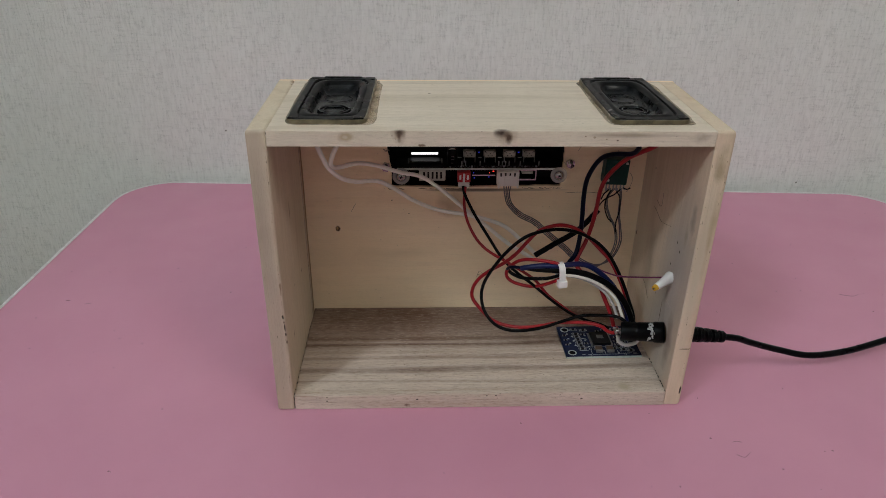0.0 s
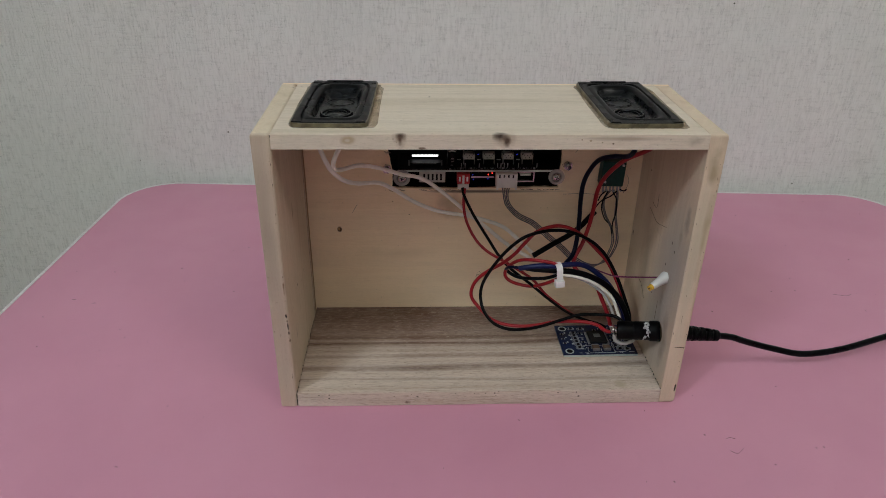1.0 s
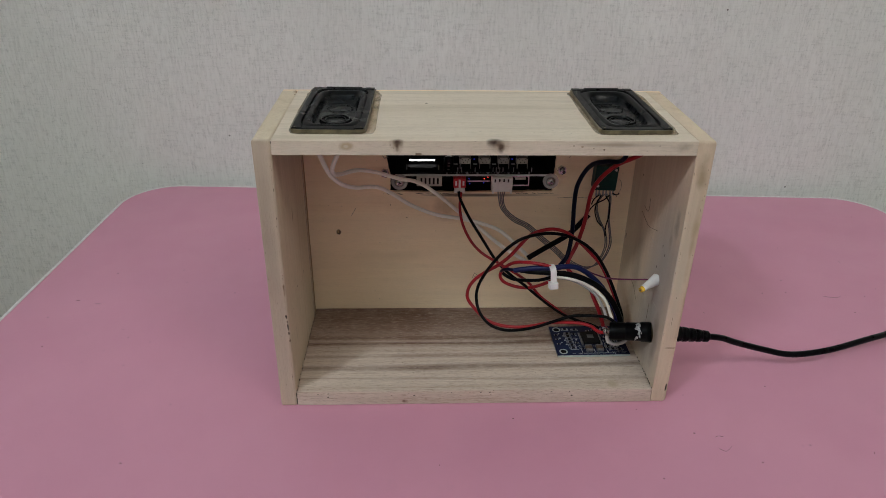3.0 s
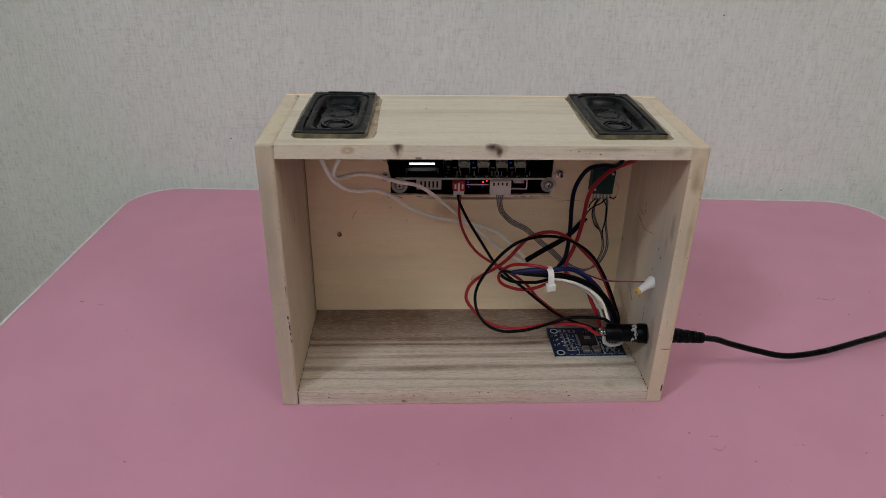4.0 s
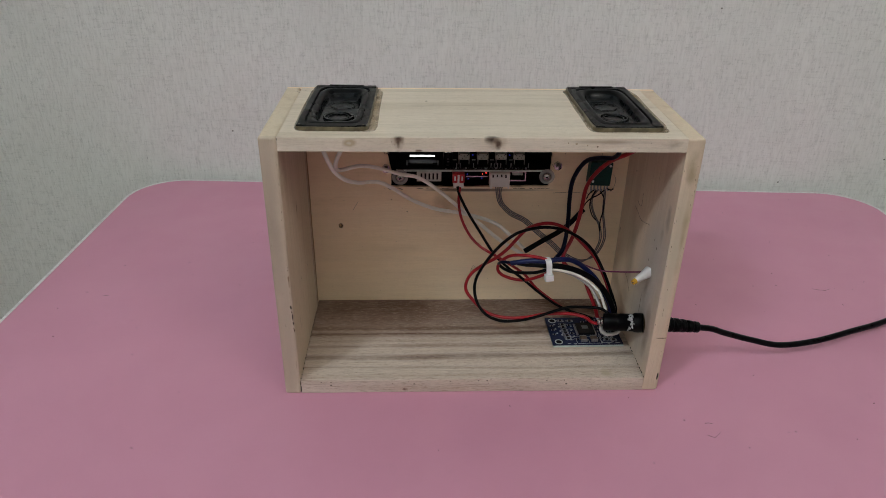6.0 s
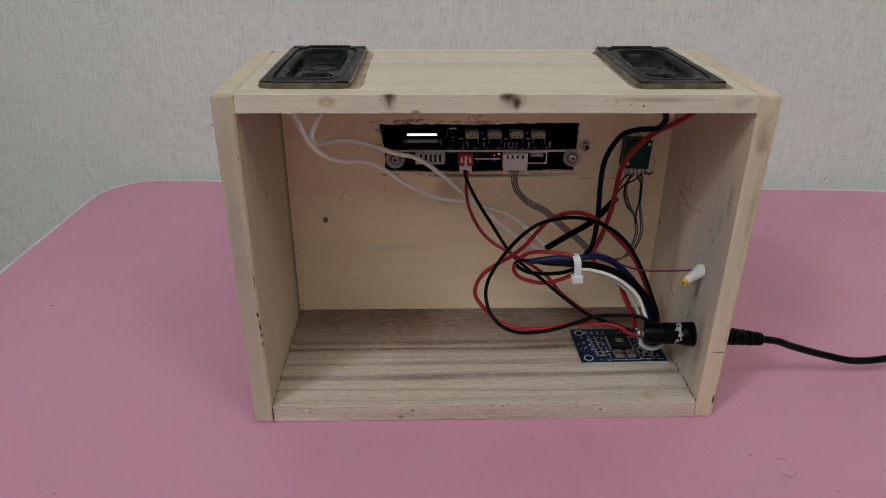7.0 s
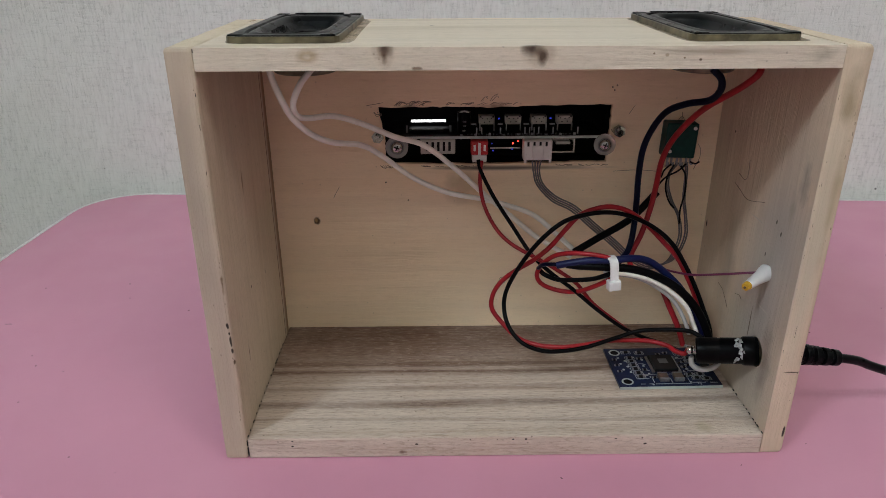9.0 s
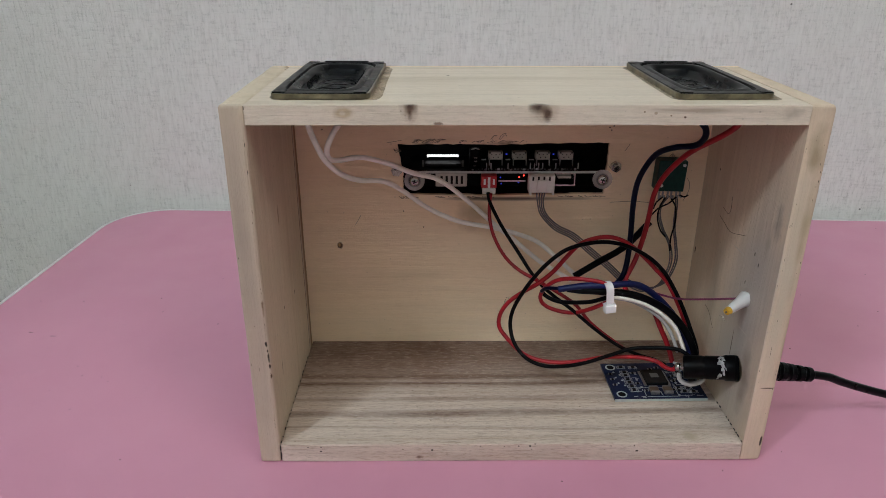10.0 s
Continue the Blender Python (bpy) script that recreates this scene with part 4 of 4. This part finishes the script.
wire([(169.5, 42, 65.5), (162.5, 46, 61), (154.5, 50, 58.5), (147.5, 54, 57), (142.5, 58, 57.5), (140, 60, 59)], 1.1, black_wire, "black wire in a small loop through the cable tie", "wires in the box", "wire")
wire([(170, 41, 66.5), (179.5, 42, 64.5), (189, 43, 61), (198.5, 43, 55), (205.5, 41, 48.5), (209, 39, 40.5), (210.5, 37, 36.5)], 0.98, white_wire, "white wire curving down from the cable tie", "wires in the box", "wire")
wire([(170.5, 43, 65), (181.5, 44, 62.5), (191, 45, 57.5), (199.5, 44, 51), (204.5, 42, 43.5), (208, 40, 35)], 0.95, dull_wire, "pale wire curving down behind the socket", "wires in the box", "wire")
wire([(206.5, 30, 29), (207, 29, 25.5), (211, 28, 23.5), (216.5, 28, 24.5), (220, 30, 26.5)], 1.2, dull_wire, "short pale wire looped under the power socket", "wires in the box", "wire")
wire([(195, 60, 60.5), (200, 50, 62.5), (205.5, 40, 65.5), (214.5, 30, 70.5), (224.5, 22, 75)], 0.5, purple_wire, "thin purple wire stretched to the white sleeve", "wires in the box", "wire")
RIBBON = [(140, 86, 106), (140, 86, 100), (142, 85, 93.5), (149, 84, 86.5), (158.5, 82, 82), (168, 80, 74), (178, 78, 66), (185.5, 74, 60), (196.5, 72, 55), (207.5, 79, 54), (213, 83, 58.5), (216, 86, 66), (214.5, 87, 75.7), (211.5, 88, 84), (209.9, 88, 92), (209.9, 88, 98), (211, 87.5, 103.4)]
BOW = (0, 0, 0, 0, 0, 0, 0, 0, 0, 0, 0.2, 0.3, 1.0, 2.4, 3.6, 3.4, 1.4)
ribbon = thing("ribbon_cable", RIBBON[0], "grey four-strand ribbon cable from the white plug to the volume control", "wire")
for k in range(4):
    off = (k - 1.5)
    pts = []
    for i, (x, y, z) in enumerate(RIBBON):
        wide = 1.6 if i in (0, 99) else (1.0 if i < 10 else 1.25)
        across = Vector((0.6, 0.05, 0.8)) if 2 < i < 9 else Vector((1, 0.25, 0.1))
        if i > 11:
            wide = 0.8
        pts.append(Vector((x + math.copysign(BOW[i], off), y - (0.5 if k % 2 and i > 11 else 0), z)) + across * off * wide)
    part("strand", tube(pts, 0.4, 8, 6), grey_wire if k != 2 else purple_grey, ribbon, "", True)

for pts in ([(213, 86.6, 103), (209, 86, 99.5), (204, 85.6, 97), (200.5, 85.4, 93), (198.5, 85, 88)], [(207, 86.6, 102.6), (204.5, 86, 97), (204, 85.6, 91), (206.5, 85.6, 84), (209.5, 85.4, 80.5)],
            [(210.4, 86.4, 102), (213.2, 86, 97), (213.8, 85.6, 88), (212.6, 85.4, 80), (213, 85.2, 72)], [(205.6, 86.4, 103), (202.4, 86, 100), (201, 85.6, 96.4)], [(214.6, 86.6, 104), (217, 86, 103.2), (219, 86, 104.2)]):
    wire(pts, 0.42, matt_black, "thin blackened strand soldered to the volume control", "strands at the volume control", "bare_strand")

# ---- cable tie and white sleeve ----
tie = thing("cable_tie", (169, 42, 68), "white nylon cable tie round the wire bundle", "cable tie")
TM = Matrix.Translation((169.2, 42, 67.8)) @ pose(0, 0, 0, 0, -4, 8) @ Matrix.Diagonal((0.85, 1, 1, 1))
band = sheet(rounded(-4.4, 4.4, -6.6, 6.0, 3.4, 5), [rounded(-3.7, 3.7, -5.9, 5.3, 2.9, 5)], lambda u, v, w: TM @ Vector((w - 2.2, u, v)), 4.4)
part("strap", band, white_nylon, tie)
part("head", block(-3.4, 3.4, -5.6, -1.4, -8.6, -4.0, 0.6, 2, m=TM), white_nylon, tie, "square locking head")

cap_sleeve = thing("insulating_sleeve", (W - T, 23, 74), "white plastic sleeve with a yellow core on the box side", "sleeve")
S0, S1 = Vector((230, 23.4, 74.4)), Vector((219.6, 16.4, 71.9))
part("tube", rod(S0, S1, 3.7, 1.95, 24, rings=((0.06, 3.6), (0.3, 3.0), (0.6, 2.4), (0.93, 2.05))), white_nylon, cap_sleeve, "white tube", True)
part("core", rod(S1 - (S1 - S0) * 0.1, S1 + (S1 - S0) * 0.16, 1.8, 1.6, 16, rings=((0.5, 1.9), (0.8, 1.55))), yellow, cap_sleeve, "yellow core")
part("core_wire", rod(S1, S1 + (S1 - S0) * 0.2, 0.6, 0.5, 10), copper_cap, cap_sleeve)

# ---- pencil lines and open joints of the box ----
XS = W - T - 0.1
for pts in ([(XS, 56.6, 113.4), (XS, 56.1, 106.3), (XS, 58.8, 103.8), (XS, 65, 104.8)], [(XS, 68.1, 99.5), (XS, 60.9, 98), (XS, 52.1, 96.5), (XS, 36.3, 100.8)],
            [(XS, 67.7, 48), (XS, 61.2, 46.6), (XS, 53.9, 41.2)], [(XS, 47.9, 51.8), (XS, 44, 53), (XS, 41.5, 52.2)],
            [(209.4, 95.9, 122.2), (211.3, 95.9, 124.1), (213.3, 95.9, 121.1)], [(211.1, 95.9, 126.2), (211.4, 95.9, 120.6)], [(220.9, 95.9, 110.5), (222.6, 95.9, 107.4), (222.5, 95.9, 102.8), (220.2, 95.9, 97.3)],
            [(179.9, 95.9, 96.7), (192.7, 95.9, 97.2), (204.7, 95.9, 96.2)], [(123.5, 95.9, 33.2), (125.3, 95.9, 38.2), (127.5, 95.9, 34.9), (123.9, 95.9, 35.6)],
            [(42.4, 95.9, 89.4), (39.1, 95.9, 83.5)], [(57.7, 95.9, 130.2), (65.8, 95.9, 131.7)], [(185.2, 95.9, 125.6), (187.7, 95.9, 129.7)]):
    part("pencil_mark", tube(pts, 0.12, 5, 4), pencil, box, "thin pencil scribble")
rng = random.Random(17)
for x0, x1, z0, n, up in ((71, 86, 130.2, 20, 2.2), (96, 132, 130.3, 16, 1.2), (112, 119, 132, 4, 4.0), (63, 72, 100.4, 9, -1.4), (150, 175, 100.6, 14, -0.9), (76, 120, 100.2, 14, -0.7), (60, 64, 127, 4, -2.0), (177, 182, 118, 5, -3.0)):
    for k in range(n):
        x = rng.uniform(x0, x1)
        part("saw_scratch", tube([(x, 95.92, z0), (x + rng.uniform(0.5, 2.5), 95.92, z0 + up * rng.uniform(0.4, 1.0)), (x + rng.uniform(2, 4.5), 95.92, z0 + up * rng.uniform(0.3, 1.1))], rng.uniform(0.07, 0.15), 5, 3), pencil, box)
for x, z in ((176, 138.5), (178.2, 139.3), (177.1, 137), (23.9, 137.5), (66, 91.6), (77, 82.1)):
    part("drill_mark", rod((x, BACK - 0.1, z), (x, BACK + 0.3, z), 0.4, 0.35, 8), black_chip, box)
rng = random.Random(3)
gaps = bmesh.new()
for k in range(16):
    y, w = 1 + k * 2.1 + rng.uniform(-0.6, 0.6), rng.uniform(0.4, 1.1)
    if rng.random() < 0.75:
        block(W - T - 0.45, W - T + 0.05, y, y + w * 1.5, TB - 0.2, TB + rng.uniform(0.15, 0.4), 0.05, bm=gaps)
    block(T - 0.05, T + 0.35, y * 2.4, y * 2.4 + w * 1.8, TB - 0.2, TB + rng.uniform(0.1, 0.35), 0.05, bm=gaps)
for z in (0.4, 2.2, 3.6, 5.6, 7.4):
    block(T - 0.1, T + 0.3, -0.06, 0.6, z, z + rng.uniform(0.9, 1.9), 0.05, bm=gaps)
for z in (168.4,):
    block(T - 0.05, T + 0.22, 0.02, 0.6, z, z + rng.uniform(0.7, 1.6), 0.05, bm=gaps)
for k in range(30):
    z = rng.uniform(10, 158)
    x = rng.choice((W - T + 0.7, W - T + 1.4, W - T + 4, W - 1.4, W - 2.2))
    block(x - 0.08, x + 0.08, -0.03, 0.3, z, z + rng.uniform(0.3, 1.8), 0.05, bm=gaps)
for k in range(26):
    z = rng.uniform(14, 158)
    x = rng.choice((T - 0.9, T - 1.3, 1.2, 4.5))
    block(x - 0.08, x + 0.08, -0.03, 0.3, z, z + rng.uniform(0.4, 1.6), 0.05, bm=gaps)
for k in range(9):
    x = rng.uniform(14, 226)
    block(x - rng.uniform(0.2, 0.8), x + 0.3, 0.12, 0.4, TB - 1.6, TB - rng.uniform(0.9, 1.45), 0.04, bm=gaps)
tagged(part("joint_gap", gaps, black_chip, box, "dark open joint between the boards"), kind="stuff")

# ---- dust on the table ----
rng = random.Random(11)
crumbs = bmesh.new()
for k in range(95):
    u, v = rng.uniform(-215, 530), rng.uniform(-150, 335)
    p = in_room(u, v, 0)
    if -4 < p.x < 246 and -4 < p.y < 103:
        continue
    a, s = rng.uniform(0, 360), rng.choice((0.15, 0.2, 0.28, 0.4))
    block(-s * rng.uniform(0.8, 2.2), s, -s * 0.45, s * 0.45, 0.0, 0.25, 0.08, bm=crumbs, m=Matrix.Translation(p + Vector((0, 0, 0.02))) @ pose(0, 0, 0, 0, 0, a))
for x, y in ((-175, 65), (-120, 75), (142, -14), (384, 150), (347, -47), (376, -15), (279, -53), (313, -40), (219, -64), (310, 14), (302, 102), (408, 208), (-161, 167), (-59, 135), (-109, 172)):
    block(-0.55, 0.5, -0.3, 0.25, 0.0, 0.25, 0.1, bm=crumbs, m=Matrix.Translation((x, y, TABLE_Z + 0.02)) @ pose(0, 0, 0, 0, 0, rng.uniform(0, 360)))
for x0, x1, y in ((-177, -174, 125), (-161, -157, 120)):
    block(x0, x1, y, y + 0.3, TABLE_Z, TABLE_Z + 0.2, 0.05, bm=crumbs)
tagged(part("dust_specks", crumbs, dust), "tiny dark crumbs scattered on the pink table", "dust", kind="stuff")

# ---- hairs on the table ----
for pts in ([(406.5, 125, -1.05), (411.6, 123.3, -1.05), (416.2, 122.4, -1.0), (420.9, 125, -1.05)], [(259.6, -32.4, -1.05), (262, -31.5, -1.0), (264.6, -32.4, -1.05)], [(258, -41.9, -1.05), (261.7, -44, -1.05), (266.4, -40.2, -1.05)]):
    tagged(part("hair", tube(pts, 0.1, 6, 5), dust), "fine dark hair lying on the pink table", "hair", "hairs on the table")
